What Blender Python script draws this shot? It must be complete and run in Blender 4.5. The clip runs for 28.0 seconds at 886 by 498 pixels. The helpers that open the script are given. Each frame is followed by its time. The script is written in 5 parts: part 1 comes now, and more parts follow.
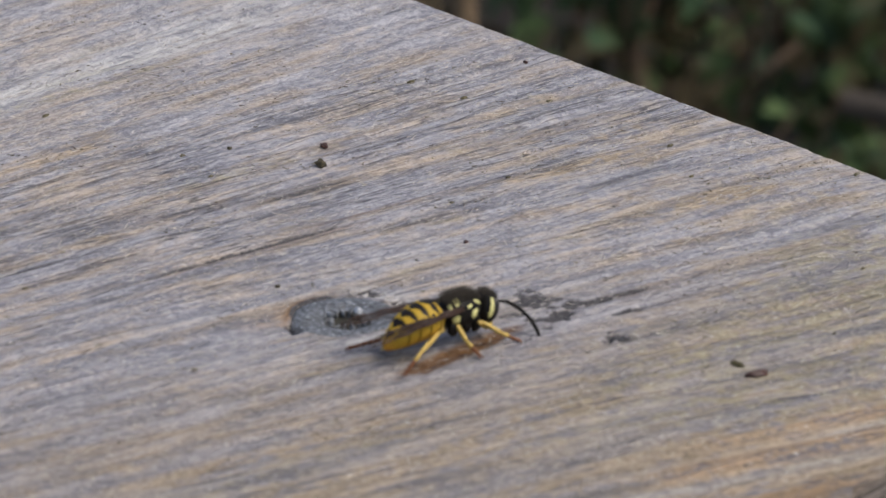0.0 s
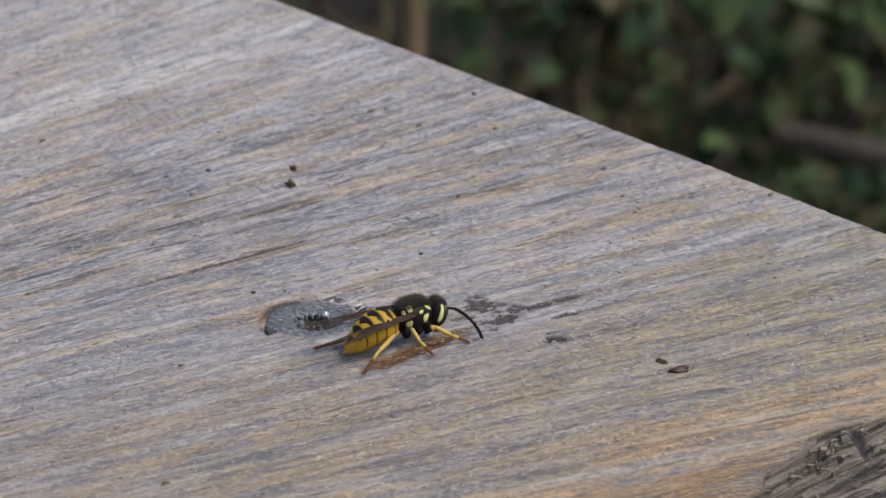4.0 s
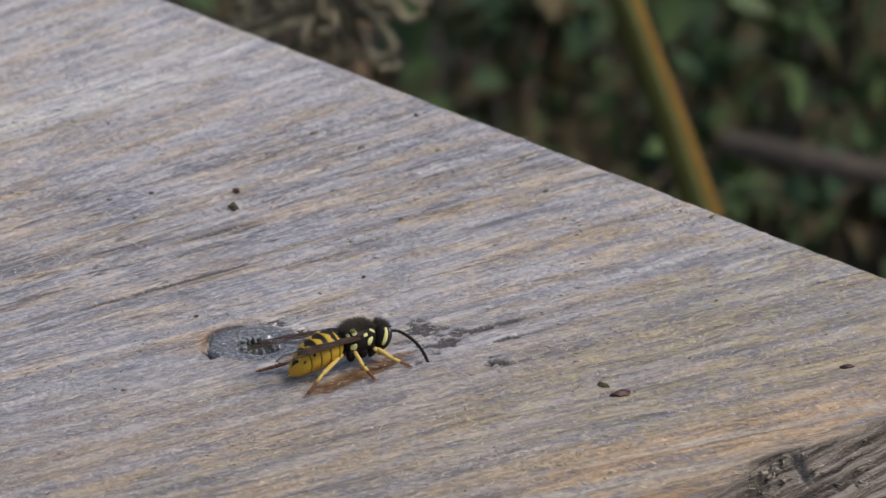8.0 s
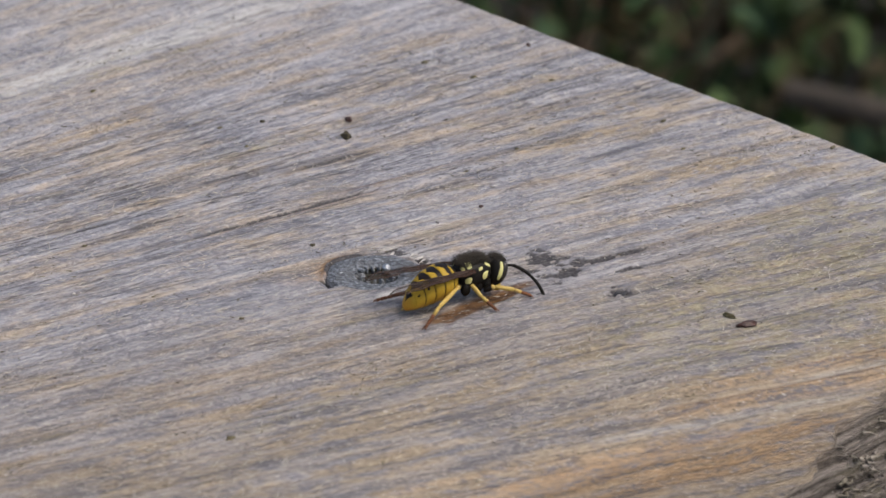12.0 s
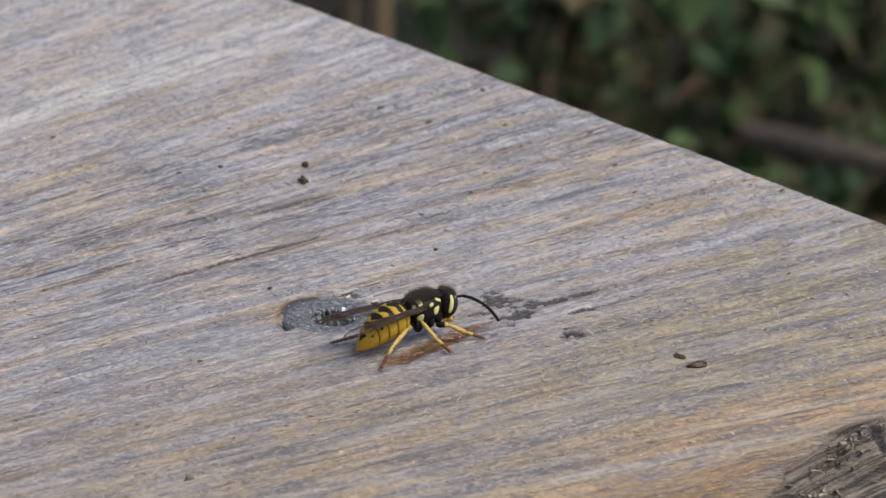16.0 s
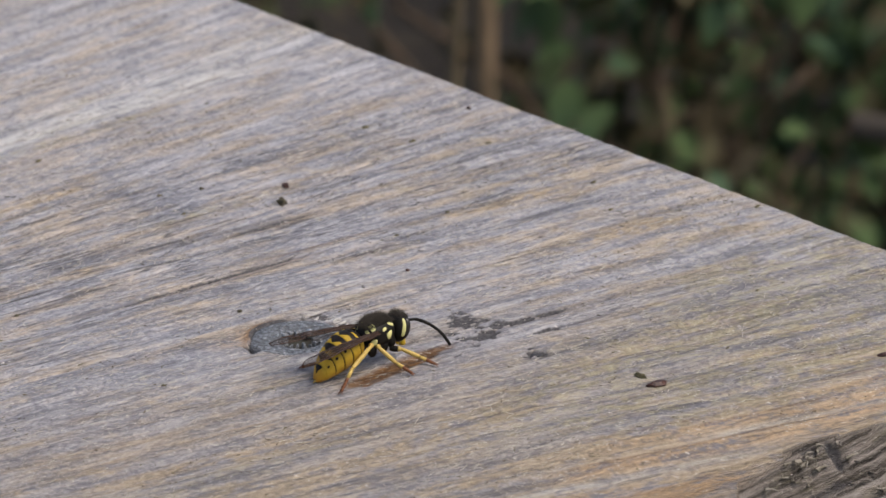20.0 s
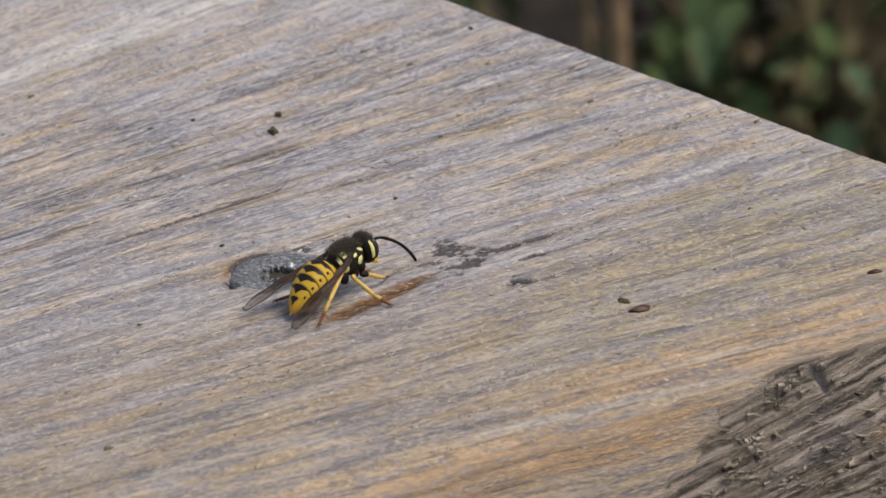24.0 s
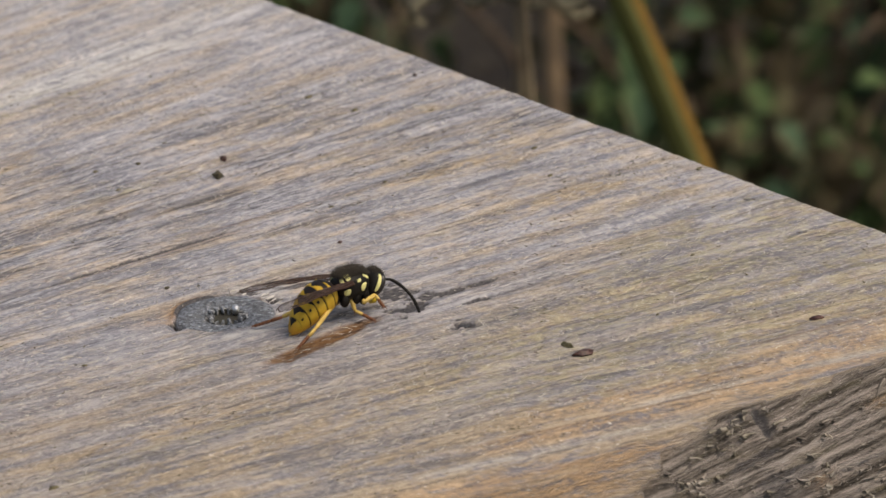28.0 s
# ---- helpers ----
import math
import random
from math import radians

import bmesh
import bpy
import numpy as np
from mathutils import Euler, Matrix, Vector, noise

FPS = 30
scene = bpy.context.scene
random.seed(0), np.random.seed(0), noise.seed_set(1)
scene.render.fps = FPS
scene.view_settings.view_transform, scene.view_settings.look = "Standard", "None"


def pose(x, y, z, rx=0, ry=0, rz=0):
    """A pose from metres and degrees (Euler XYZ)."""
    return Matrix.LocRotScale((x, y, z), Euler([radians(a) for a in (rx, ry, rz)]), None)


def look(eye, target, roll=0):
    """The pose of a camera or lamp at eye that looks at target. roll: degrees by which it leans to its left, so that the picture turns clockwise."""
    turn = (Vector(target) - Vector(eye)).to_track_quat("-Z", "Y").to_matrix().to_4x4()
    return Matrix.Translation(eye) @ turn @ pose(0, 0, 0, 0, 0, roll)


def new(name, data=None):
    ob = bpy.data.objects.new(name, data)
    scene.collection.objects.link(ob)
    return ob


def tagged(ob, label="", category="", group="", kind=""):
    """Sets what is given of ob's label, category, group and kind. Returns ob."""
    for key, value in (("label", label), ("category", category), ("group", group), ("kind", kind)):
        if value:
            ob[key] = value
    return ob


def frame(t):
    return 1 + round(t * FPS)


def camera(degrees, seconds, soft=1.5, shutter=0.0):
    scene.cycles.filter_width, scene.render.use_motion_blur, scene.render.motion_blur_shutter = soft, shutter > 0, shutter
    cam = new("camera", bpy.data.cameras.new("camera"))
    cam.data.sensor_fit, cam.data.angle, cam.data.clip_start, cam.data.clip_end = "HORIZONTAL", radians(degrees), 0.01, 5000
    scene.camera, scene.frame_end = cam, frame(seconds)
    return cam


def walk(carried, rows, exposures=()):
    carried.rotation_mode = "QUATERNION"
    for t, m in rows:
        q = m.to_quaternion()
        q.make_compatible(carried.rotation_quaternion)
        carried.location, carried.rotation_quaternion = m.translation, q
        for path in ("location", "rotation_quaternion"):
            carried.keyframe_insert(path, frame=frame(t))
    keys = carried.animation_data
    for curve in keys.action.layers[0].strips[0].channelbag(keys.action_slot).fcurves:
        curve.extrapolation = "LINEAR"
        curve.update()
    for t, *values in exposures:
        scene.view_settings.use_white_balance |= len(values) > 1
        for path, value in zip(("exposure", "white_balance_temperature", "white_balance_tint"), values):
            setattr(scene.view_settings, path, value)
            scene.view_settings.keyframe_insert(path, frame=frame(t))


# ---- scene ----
# ------------------------------------------------------------------ camera
# seconds, eye (m), heading to the left from +y, pitch, roll (degrees)
PATH = [
    (0, -0.25131, -0.34730, 0.16396, -37.799, -20.075, 0.029),
    (0.5, -0.25030, -0.34822, 0.16363, -38.003, -19.936, 0.111),
    (1, -0.25201, -0.34806, 0.16451, -38.242, -19.960, 0.312),
    (1.5, -0.25283, -0.34788, 0.16400, -38.317, -20.032, 0.408),
    (2, -0.25221, -0.35016, 0.16518, -38.301, -20.001, 0.233),
    (2.5, -0.28867, -0.39899, 0.18358, -38.181, -19.477, 0.199),
    (3, -0.28888, -0.39021, 0.18318, -38.751, -19.670, 0.569),
    (3.5, -0.28652, -0.39019, 0.18199, -38.394, -19.676, 0.311),
    (5.5, -0.28566, -0.38554, 0.18144, -38.966, -19.955, 0.800),
    (6, -0.28621, -0.38375, 0.18134, -39.027, -19.987, 0.917),
    (6.5, -0.28606, -0.38376, 0.18118, -39.093, -19.950, 0.887),
    (7, -0.28777, -0.38632, 0.18376, -39.192, -20.001, 0.812),
    (7.5, -0.28847, -0.38864, 0.18412, -39.293, -19.829, 0.749),
    (8, -0.28626, -0.39055, 0.18419, -39.124, -19.672, 0.512),
    (8.5, -0.28894, -0.38870, 0.18356, -39.206, -19.659, 0.575),
    (9, -0.28928, -0.38774, 0.18294, -38.915, -19.698, 0.503),
    (9.5, -0.29108, -0.38766, 0.18267, -38.887, -19.682, 0.607),
    (10, -0.29055, -0.38787, 0.18276, -39.030, -19.677, 0.552),
    (10.5, -0.29024, -0.38775, 0.18157, -39.051, -19.597, 0.409),
    (11, -0.29179, -0.38448, 0.18109, -38.944, -19.864, 0.286),
    (11.5, -0.29179, -0.37996, 0.17920, -38.761, -20.047, 0.435),
    (12, -0.28806, -0.37993, 0.17849, -38.636, -20.168, 0.586),
    (12.5, -0.28893, -0.38203, 0.17980, -39.013, -20.178, 0.435),
    (14.5, -0.29021, -0.38587, 0.18195, -39.005, -19.927, 0.281),
    (15, -0.29137, -0.38718, 0.18270, -39.076, -19.867, 0.383),
    (15.5, -0.29195, -0.38683, 0.18210, -39.051, -19.763, 0.448),
    (16, -0.29208, -0.38648, 0.18147, -39.060, -19.698, 0.523),
    (16.5, -0.29077, -0.38641, 0.18220, -39.012, -19.763, 0.340),
    (17, -0.29124, -0.38583, 0.18249, -39.183, -19.770, 0.435),
    (17.5, -0.29105, -0.38546, 0.18203, -39.166, -19.728, 0.372),
    (18, -0.29019, -0.38459, 0.18182, -39.096, -19.773, 0.297),
    (18.5, -0.28771, -0.38392, 0.18112, -39.024, -19.798, 0.187),
    (19, -0.28686, -0.38389, 0.18124, -39.086, -19.885, 0.206),
    (19.5, -0.28723, -0.38448, 0.18194, -39.149, -19.984, 0.254),
    (20, -0.27795, -0.40058, 0.18617, -37.168, -19.852, -0.774),
    (20.5, -0.26884, -0.41576, 0.18895, -35.859, -20.125, -2.054),
    (21, -0.25610, -0.42092, 0.18922, -34.144, -20.606, -3.451),
    (21.5, -0.25404, -0.42140, 0.18868, -33.729, -20.736, -4.123),
    (23.5, -0.25338, -0.40761, 0.18511, -34.877, -20.809, -3.422),
    (24, -0.25509, -0.40510, 0.18528, -34.863, -20.956, -3.272),
    (24.5, -0.25794, -0.40569, 0.18583, -34.777, -20.985, -3.147),
    (25, -0.25871, -0.40856, 0.18701, -34.989, -20.704, -3.043),
    (25.5, -0.25811, -0.40813, 0.18556, -35.433, -20.290, -2.881),
    (26, -0.25958, -0.40495, 0.18484, -35.811, -20.151, -2.692),
    (26.5, -0.25802, -0.40336, 0.18367, -35.675, -20.107, -2.704),
    (27, -0.25838, -0.40366, 0.18349, -35.840, -20.136, -2.541),
    (27.5, -0.25839, -0.40467, 0.18429, -35.925, -20.256, -2.451),
    (28, -0.25782, -0.40652, 0.18480, -35.729, -20.335, -2.576),
]


def eye_pose(x, y, z, yaw, pitch, roll):
    return pose(x, y, z, 0, 0, yaw) @ pose(0, 0, 0, 90 + pitch, 0, 0) @ pose(0, 0, 0, 0, 0, roll)


cam = camera(10.0, 28.0, soft=1.5)
cam.data.dof.use_dof = True
cam.data.dof.focus_distance = 0.517
cam.data.dof.aperture_fstop = 86.0
walk(cam, [(r[0], eye_pose(*r[1:])) for r in PATH], exposures=[(0.0, 0.03, 6510, 10), (8.0, 0.03, 6560, 10), (12.0, 0.07, 6660, 10), (17.0, 0.15, 6610, 10), (20.0, 0.15, 6710, 10), (21.2, 0.12, 6670, 10), (24.0, 0.20, 7050, 10), (26.0, 0.18, 7500, 10), (27.0, 0.13, 7480, 10), (28.0, 0.14, 7380, 10)])

# ------------------------------------------------------------------ light: a bright overcast sky
SUN_UP, SUN_TURN = 58.0, 150.0
world = bpy.data.worlds.new("overcast_sky")
scene.world = world
world.use_nodes = True
wt = world.node_tree
sky = wt.nodes.new("ShaderNodeTexSky")
sky.sky_type = "NISHITA"
sky.sun_disc = False
sky.sun_elevation, sky.sun_rotation = radians(SUN_UP), radians(SUN_TURN)
sky.air_density, sky.dust_density = 1.0, 4.0
wt.nodes["Background"].inputs["Strength"].default_value = 0.13
wt.links.new(sky.outputs["Color"], wt.nodes["Background"].inputs["Color"])
sun = new("sun", bpy.data.lights.new("sun", "SUN"))
sun.data.energy, sun.data.angle, sun.data.color = 1.5, radians(28), (1.0, 0.96, 0.9)
to_sun = Vector((math.sin(radians(SUN_TURN)) * math.cos(radians(SUN_UP)), math.cos(radians(SUN_TURN)) * math.cos(radians(SUN_UP)), math.sin(radians(SUN_UP))))
sun.matrix_world = look(to_sun * 5, (0, 0, 0))

CM, MM = 0.01, 0.001


# ------------------------------------------------------------------ building helpers
def part(name, bm, material, parent=None, label="", smooth=True):
    """Links a bmesh as one mesh object under a thing or part."""
    me = bpy.data.meshes.new(name)
    bm.normal_update()
    bm.to_mesh(me)
    bm.free()
    return mesh_part(name, me, material, parent, label, smooth)


def mesh_part(name, me, material, parent=None, label="", smooth=True):
    if smooth:
        me.shade_smooth()
    if material:
        me.materials.append(material)
    ob = new(name, me)
    if parent:
        ob.parent = parent
    if label:
        ob["label"] = label
    return ob


def grid_mesh(name, pts, nu, nv, closed_v=False):
    """A sheet of nu x nv points (numpy, row by row), as a mesh."""
    i = np.arange(nu * nv).reshape(nu, nv)
    if closed_v:
        i = np.concatenate([i, i[:, :1]], 1)
    faces = np.stack([i[:-1, :-1], i[1:, :-1], i[1:, 1:], i[:-1, 1:]], -1).reshape(-1, 4)
    me = bpy.data.meshes.new(name)
    me.vertices.add(nu * nv)
    me.vertices.foreach_set("co", np.ascontiguousarray(pts, dtype=np.float32).ravel())
    me.loops.add(faces.size)
    me.loops.foreach_set("vertex_index", faces.astype(np.int32).ravel())
    me.polygons.add(len(faces))
    me.polygons.foreach_set("loop_start", np.arange(0, faces.size, 4, dtype=np.int32))
    me.update(calc_edges=True)
    return me


def mask_on(me, name, values):
    at = me.attributes.new(name, "FLOAT", "POINT")
    at.data.foreach_set("value", np.ascontiguousarray(values, dtype=np.float32).ravel())


def lattice(seed, n=512):
    return np.random.default_rng(seed).random((n, n))


def soft_noise(u, v, seed):
    """Smooth value noise in two dimensions, 0 to 1, one cell a unit."""
    g = lattice(seed)
    n = g.shape[0]
    iu, iv = np.floor(u).astype(int), np.floor(v).astype(int)
    fu, fv = u - iu, v - iv
    fu, fv = fu * fu * (3 - 2 * fu), fv * fv * (3 - 2 * fv)
    a, b = g[iu % n, iv % n], g[(iu + 1) % n, iv % n]
    c, d = g[iu % n, (iv + 1) % n], g[(iu + 1) % n, (iv + 1) % n]
    return (a * (1 - fu) + b * fu) * (1 - fv) + (c * (1 - fu) + d * fu) * fv


def smooth_between(a, b, x):
    t = np.clip((x - a) / (b - a), 0, 1)
    return t * t * (3 - 2 * t)


# ------------------------------------------------------------------ materials
def nodes_of(name, rough=0.6, metal=0.0):
    m = bpy.data.materials.new(name)
    m.use_nodes = True
    t = m.node_tree
    b = t.nodes["Principled BSDF"]
    b.inputs["Roughness"].default_value = rough
    b.inputs["Metallic"].default_value = metal
    return m, t, b


def nd(t, kind, **inputs):
    n = t.nodes.new(kind)
    for k, v in inputs.items():
        n.inputs[k.replace("_", " ")].default_value = v
    return n


def mix(t, fac, a, b, blend="MIX"):
    n = t.nodes.new("ShaderNodeMix")
    n.data_type, n.blend_type = "RGBA", blend
    for socket, v in ((0, fac), (6, a), (7, b)):
        if isinstance(v, bpy.types.NodeSocket):
            t.links.new(v, n.inputs[socket])
        else:
            n.inputs[socket].default_value = v
    return n.outputs[2]


def calc(t, op, a, b=0.0, clamp=False):
    n = t.nodes.new("ShaderNodeMath")
    n.operation, n.use_clamp = op, clamp
    for socket, v in ((0, a), (1, b)):
        if isinstance(v, bpy.types.NodeSocket):
            t.links.new(v, n.inputs[socket])
        else:
            n.inputs[socket].default_value = v
    return n.outputs[0]


def spread(t, value, lo, hi, to_lo=0.0, to_hi=1.0):
    n = t.nodes.new("ShaderNodeMapRange")
    n.interpolation_type = "SMOOTHSTEP"
    t.links.new(value, n.inputs[0])
    for k, v in zip((1, 2, 3, 4), (lo, hi, to_lo, to_hi)):
        n.inputs[k].default_value = v
    return n.outputs[0]


def named(t, name):
    n = t.nodes.new("ShaderNodeAttribute")
    n.attribute_name = name
    return n


def noise_at(t, vector, scale, detail=4.0, rough=0.55, stretch=None):
    if stretch:
        k = t.nodes.new("ShaderNodeVectorMath")
        k.operation = "MULTIPLY"
        t.links.new(vector, k.inputs[0])
        k.inputs[1].default_value = stretch
        vector = k.outputs[0]
    n = nd(t, "ShaderNodeTexNoise", Scale=scale, Detail=detail, Roughness=rough)
    t.links.new(vector, n.inputs["Vector"])
    return n.outputs["Fac"]


def relief(t, b, height, strength, distance):
    n = nd(t, "ShaderNodeBump", Strength=strength, Distance=distance)
    t.links.new(height, n.inputs["Height"])
    t.links.new(n.outputs["Normal"], b.inputs["Normal"])
    return n


def weathered_wood():
    """Grey, sun-bleached softwood; grain in centimetres in the attribute "grain"."""
    m, t, b = nodes_of("weathered_wood", 0.85)
    g = named(t, "grain").outputs["Vector"]
    wave = nd(t, "ShaderNodeTexNoise", Scale=1.0, Detail=3.0)
    wk = t.nodes.new("ShaderNodeVectorMath")
    wk.operation = "MULTIPLY"
    t.links.new(g, wk.inputs[0])
    wk.inputs[1].default_value = (0.9, 2.0, 1)
    t.links.new(wk.outputs[0], wave.inputs["Vector"])
    sway = t.nodes.new("ShaderNodeVectorMath")
    sway.operation = "MULTIPLY_ADD"
    t.links.new(wave.outputs["Color"], sway.inputs[0])
    t.links.new(mix(t, named(t, "worn").outputs["Fac"], (0.3, 0.12, 0, 1), (0.12, 0.02, 0, 1)), sway.inputs[1])
    t.links.new(g, sway.inputs[2])
    g = sway.outputs[0]
    broad = noise_at(t, g, 1.0, 2, 0.6, (0.14, 1.5, 1))
    mid = noise_at(t, g, 1.0, 3, 0.6, (0.22, 2.7, 1))
    fine = noise_at(t, g, 1.0, 4, 0.62, (0.8, 11.0, 1))
    hair = noise_at(t, g, 1.0, 3, 0.7, (4.0, 38.0, 1))
    blotch = noise_at(t, g, 1.0, 4, 0.62, (0.75, 2.1, 1))
    felt = calc(t, "ADD", calc(t, "MULTIPLY", noise_at(t, g, 1.0, 4, 0.7, (8.0, 24.0, 1)), 0.55), calc(t, "MULTIPLY", noise_at(t, g, 1.0, 3, 0.7, (17.0, 15.0, 4)), 0.45))
    felt = spread(t, felt, 0.24, 0.76)
    skew = t.nodes.new("ShaderNodeMapping")
    t.links.new(g, skew.inputs["Vector"])
    skew.inputs["Rotation"].default_value = (0, 0, 0.7)
    grit = noise_at(t, skew.outputs[0], 1.0, 4, 0.7, (13.0, 20.0, 1))
    split = noise_at(t, g, 1.0, 2, 0.5, (0.22, 5.5, 3))
    split_where = noise_at(t, g, 1.0, 2, 0.5, (0.8, 2.0, 5))
    thin = noise_at(t, g, 1.0, 2, 0.5, (0.6, 13.0, 7))
    tick = noise_at(t, g, 1.0, 3, 0.6, (1.7, 17.0, 9))
    clump = noise_at(t, g, 1.0, 3, 0.55, (0.75, 4.4, 2))
    mottle = noise_at(t, g, 1.0, 3, 0.6, (4.6, 7.0, 6))
    lined = named(t, "lined").outputs["Fac"]
    tone = calc(t, "ADD", calc(t, "ADD", calc(t, "MULTIPLY", fine, 0.22), calc(t, "MULTIPLY", hair, 0.10)), calc(t, "ADD", calc(t, "ADD", calc(t, "MULTIPLY", felt, 0.22), calc(t, "MULTIPLY", mottle, 0.18)), calc(t, "MULTIPLY", clump, 0.28)))
    grey = mix(t, spread(t, tone, 0.39, 0.61), (0.225, 0.224, 0.255, 1), (0.505, 0.498, 0.530, 1))
    tan = mix(t, spread(t, tone, 0.39, 0.61), (0.285, 0.225, 0.160, 1), (0.580, 0.462, 0.340, 1))
    by_grain = calc(t, "ADD", calc(t, "MULTIPLY", mid, 0.28), calc(t, "ADD", calc(t, "MULTIPLY", blotch, 0.30), calc(t, "ADD", calc(t, "MULTIPLY", noise_at(t, g, 1.0, 3, 0.6, (0.6, 4.0, 11)), 0.26), calc(t, "MULTIPLY", mottle, 0.16))))
    how_tan = calc(t, "ADD", spread(t, by_grain, 0.45, 0.60, 0.0, 0.80), calc(t, "MULTIPLY", calc(t, "MULTIPLY", named(t, "tan").outputs["Fac"], 0.9), spread(t, calc(t, "ADD", calc(t, "MULTIPLY", clump, 0.55), calc(t, "MULTIPLY", mottle, 0.45)), 0.40, 0.56)), True)
    col = mix(t, how_tan, grey, tan)
    dark = calc(t, "ADD", spread(t, broad, 0.52, 0.66, 0.0, 0.7), spread(t, mid, 0.43, 0.29, 0.0, 0.75), True)
    dark = calc(t, "MULTIPLY", calc(t, "MULTIPLY", dark, spread(t, tone, 0.62, 0.42)), calc(t, "ADD", calc(t, "MULTIPLY", lined, 0.8), 0.2))
    col = mix(t, dark, col, (0.145, 0.147, 0.168, 1))
    col = mix(t, spread(t, blotch, 0.60, 0.74, 0.0, 0.45), col, mix(t, tone, (0.21, 0.197, 0.125, 1), (0.44, 0.41, 0.30, 1)))
    col = mix(t, calc(t, "MULTIPLY", named(t, "pale").outputs["Fac"], calc(t, "MULTIPLY", spread(t, tone, 0.32, 0.55), spread(t, mottle, 0.36, 0.56, 0.4, 1.0))), col, mix(t, fine, (0.52, 0.505, 0.49, 1), (0.70, 0.695, 0.68, 1)))
    col = mix(t, calc(t, "MULTIPLY", named(t, "dingy").outputs["Fac"], 0.42), col, mix(t, spread(t, tone, 0.40, 0.60), (0.150, 0.118, 0.088, 1), (0.36, 0.295, 0.225, 1)))
    green = calc(t, "MULTIPLY", spread(t, calc(t, "ADD", calc(t, "ADD", calc(t, "MULTIPLY", felt, 0.4), calc(t, "MULTIPLY", blotch, 0.6)), calc(t, "MULTIPLY", mid, 0.5)), 0.54, 0.80), named(t, "moss").outputs["Fac"], True)
    col = mix(t, calc(t, "MULTIPLY", green, calc(t, "MULTIPLY", spread(t, mottle, 0.40, 0.60), 0.62)), col, mix(t, spread(t, tone, 0.40, 0.60), (0.20, 0.19, 0.105, 1), (0.40, 0.37, 0.235, 1)))
    col = mix(t, named(t, "fresh").outputs["Fac"], col, mix(t, spread(t, tone, 0.34, 0.68), (0.075, 0.034, 0.014, 1), (0.29, 0.155, 0.064, 1)))
    strand = noise_at(t, g, 1.0, 3, 0.6, (0.55, 5.2, 8))
    side = mix(t, spread(t, calc(t, "ADD", calc(t, "MULTIPLY", strand, 0.6), calc(t, "MULTIPLY", tone, 0.4)), 0.41, 0.60), (0.050, 0.042, 0.034, 1), mix(t, mid, (0.46, 0.42, 0.39, 1), (0.30, 0.245, 0.20, 1)))
    side = mix(t, spread(t, blotch, 0.52, 0.66, 0.0, 0.6), side, mix(t, tone, (0.05, 0.045, 0.025, 1), (0.22, 0.19, 0.12, 1)))
    col = mix(t, named(t, "side").outputs["Fac"], col, side)
    ochre = calc(t, "MULTIPLY", named(t, "ochre").outputs["Fac"], spread(t, calc(t, "ADD", calc(t, "MULTIPLY", felt, 0.3), calc(t, "ADD", calc(t, "MULTIPLY", fine, 0.5), calc(t, "MULTIPLY", mottle, 0.5))), 0.50, 0.72))
    col = mix(t, ochre, col, mix(t, spread(t, tone, 0.36, 0.64), (0.27, 0.175, 0.095, 1), (0.58, 0.405, 0.255, 1)))
    # dark stains and streaks, plus shade painted into the hole rim and gaps
    stain_and_shade = spread(t, calc(t, "ADD", named(t, "stain_and_shade").outputs["Fac"], calc(t, "MULTIPLY", calc(t, "SUBTRACT", felt, 0.55), 0.55)), 0.22, 0.66)
    col = mix(t, stain_and_shade, col, mix(t, spread(t, grit, 0.3, 0.7), (0.026, 0.024, 0.026, 1), (0.150, 0.142, 0.145, 1)))
    cleft = calc(t, "ABSOLUTE", calc(t, "SUBTRACT", split, 0.5))
    cleft = calc(t, "MULTIPLY", spread(t, cleft, 0.020, 0.0), spread(t, split_where, 0.45, 0.58))
    crease = calc(t, "ABSOLUTE", calc(t, "SUBTRACT", thin, 0.5))
    crease = calc(t, "MULTIPLY", spread(t, crease, 0.042, 0.0), calc(t, "MULTIPLY", spread(t, split_where, 0.56, 0.42), lined))
    cleft = calc(t, "MAXIMUM", cleft, crease)
    cleft = calc(t, "MULTIPLY", calc(t, "MAXIMUM", cleft, spread(t, tick, 0.335, 0.27, 0.0, 0.8)), calc(t, "ADD", calc(t, "MULTIPLY", lined, 0.6), 0.4))
    col = mix(t, calc(t, "MULTIPLY", cleft, 0.80), col, (0.085, 0.08, 0.082, 1))
    specks = calc(t, "MULTIPLY", spread(t, grit, 0.635, 0.72, 0.0, 0.75), spread(t, blotch, 0.40, 0.60, 0.15, 1.0))
    col = mix(t, specks, col, mix(t, mid, (0.10, 0.07, 0.05, 1), (0.19, 0.17, 0.075, 1)))
    bright = spread(t, grit, 0.41, 0.30, 0.0, 0.75)
    col = mix(t, bright, col, (0.76, 0.71, 0.65, 1))
    t.links.new(col, b.inputs["Base Color"])
    b.inputs["Specular IOR Level"].default_value = 0.25
    height = calc(t, "ADD", calc(t, "MULTIPLY", fine, 1.0), calc(t, "ADD", calc(t, "MULTIPLY", hair, 0.4), calc(t, "MULTIPLY", felt, 0.9)))
    height = calc(t, "SUBTRACT", height, calc(t, "MULTIPLY", cleft, 0.9))
    relief(t, b, height, 0.7, 0.0005)
    return m


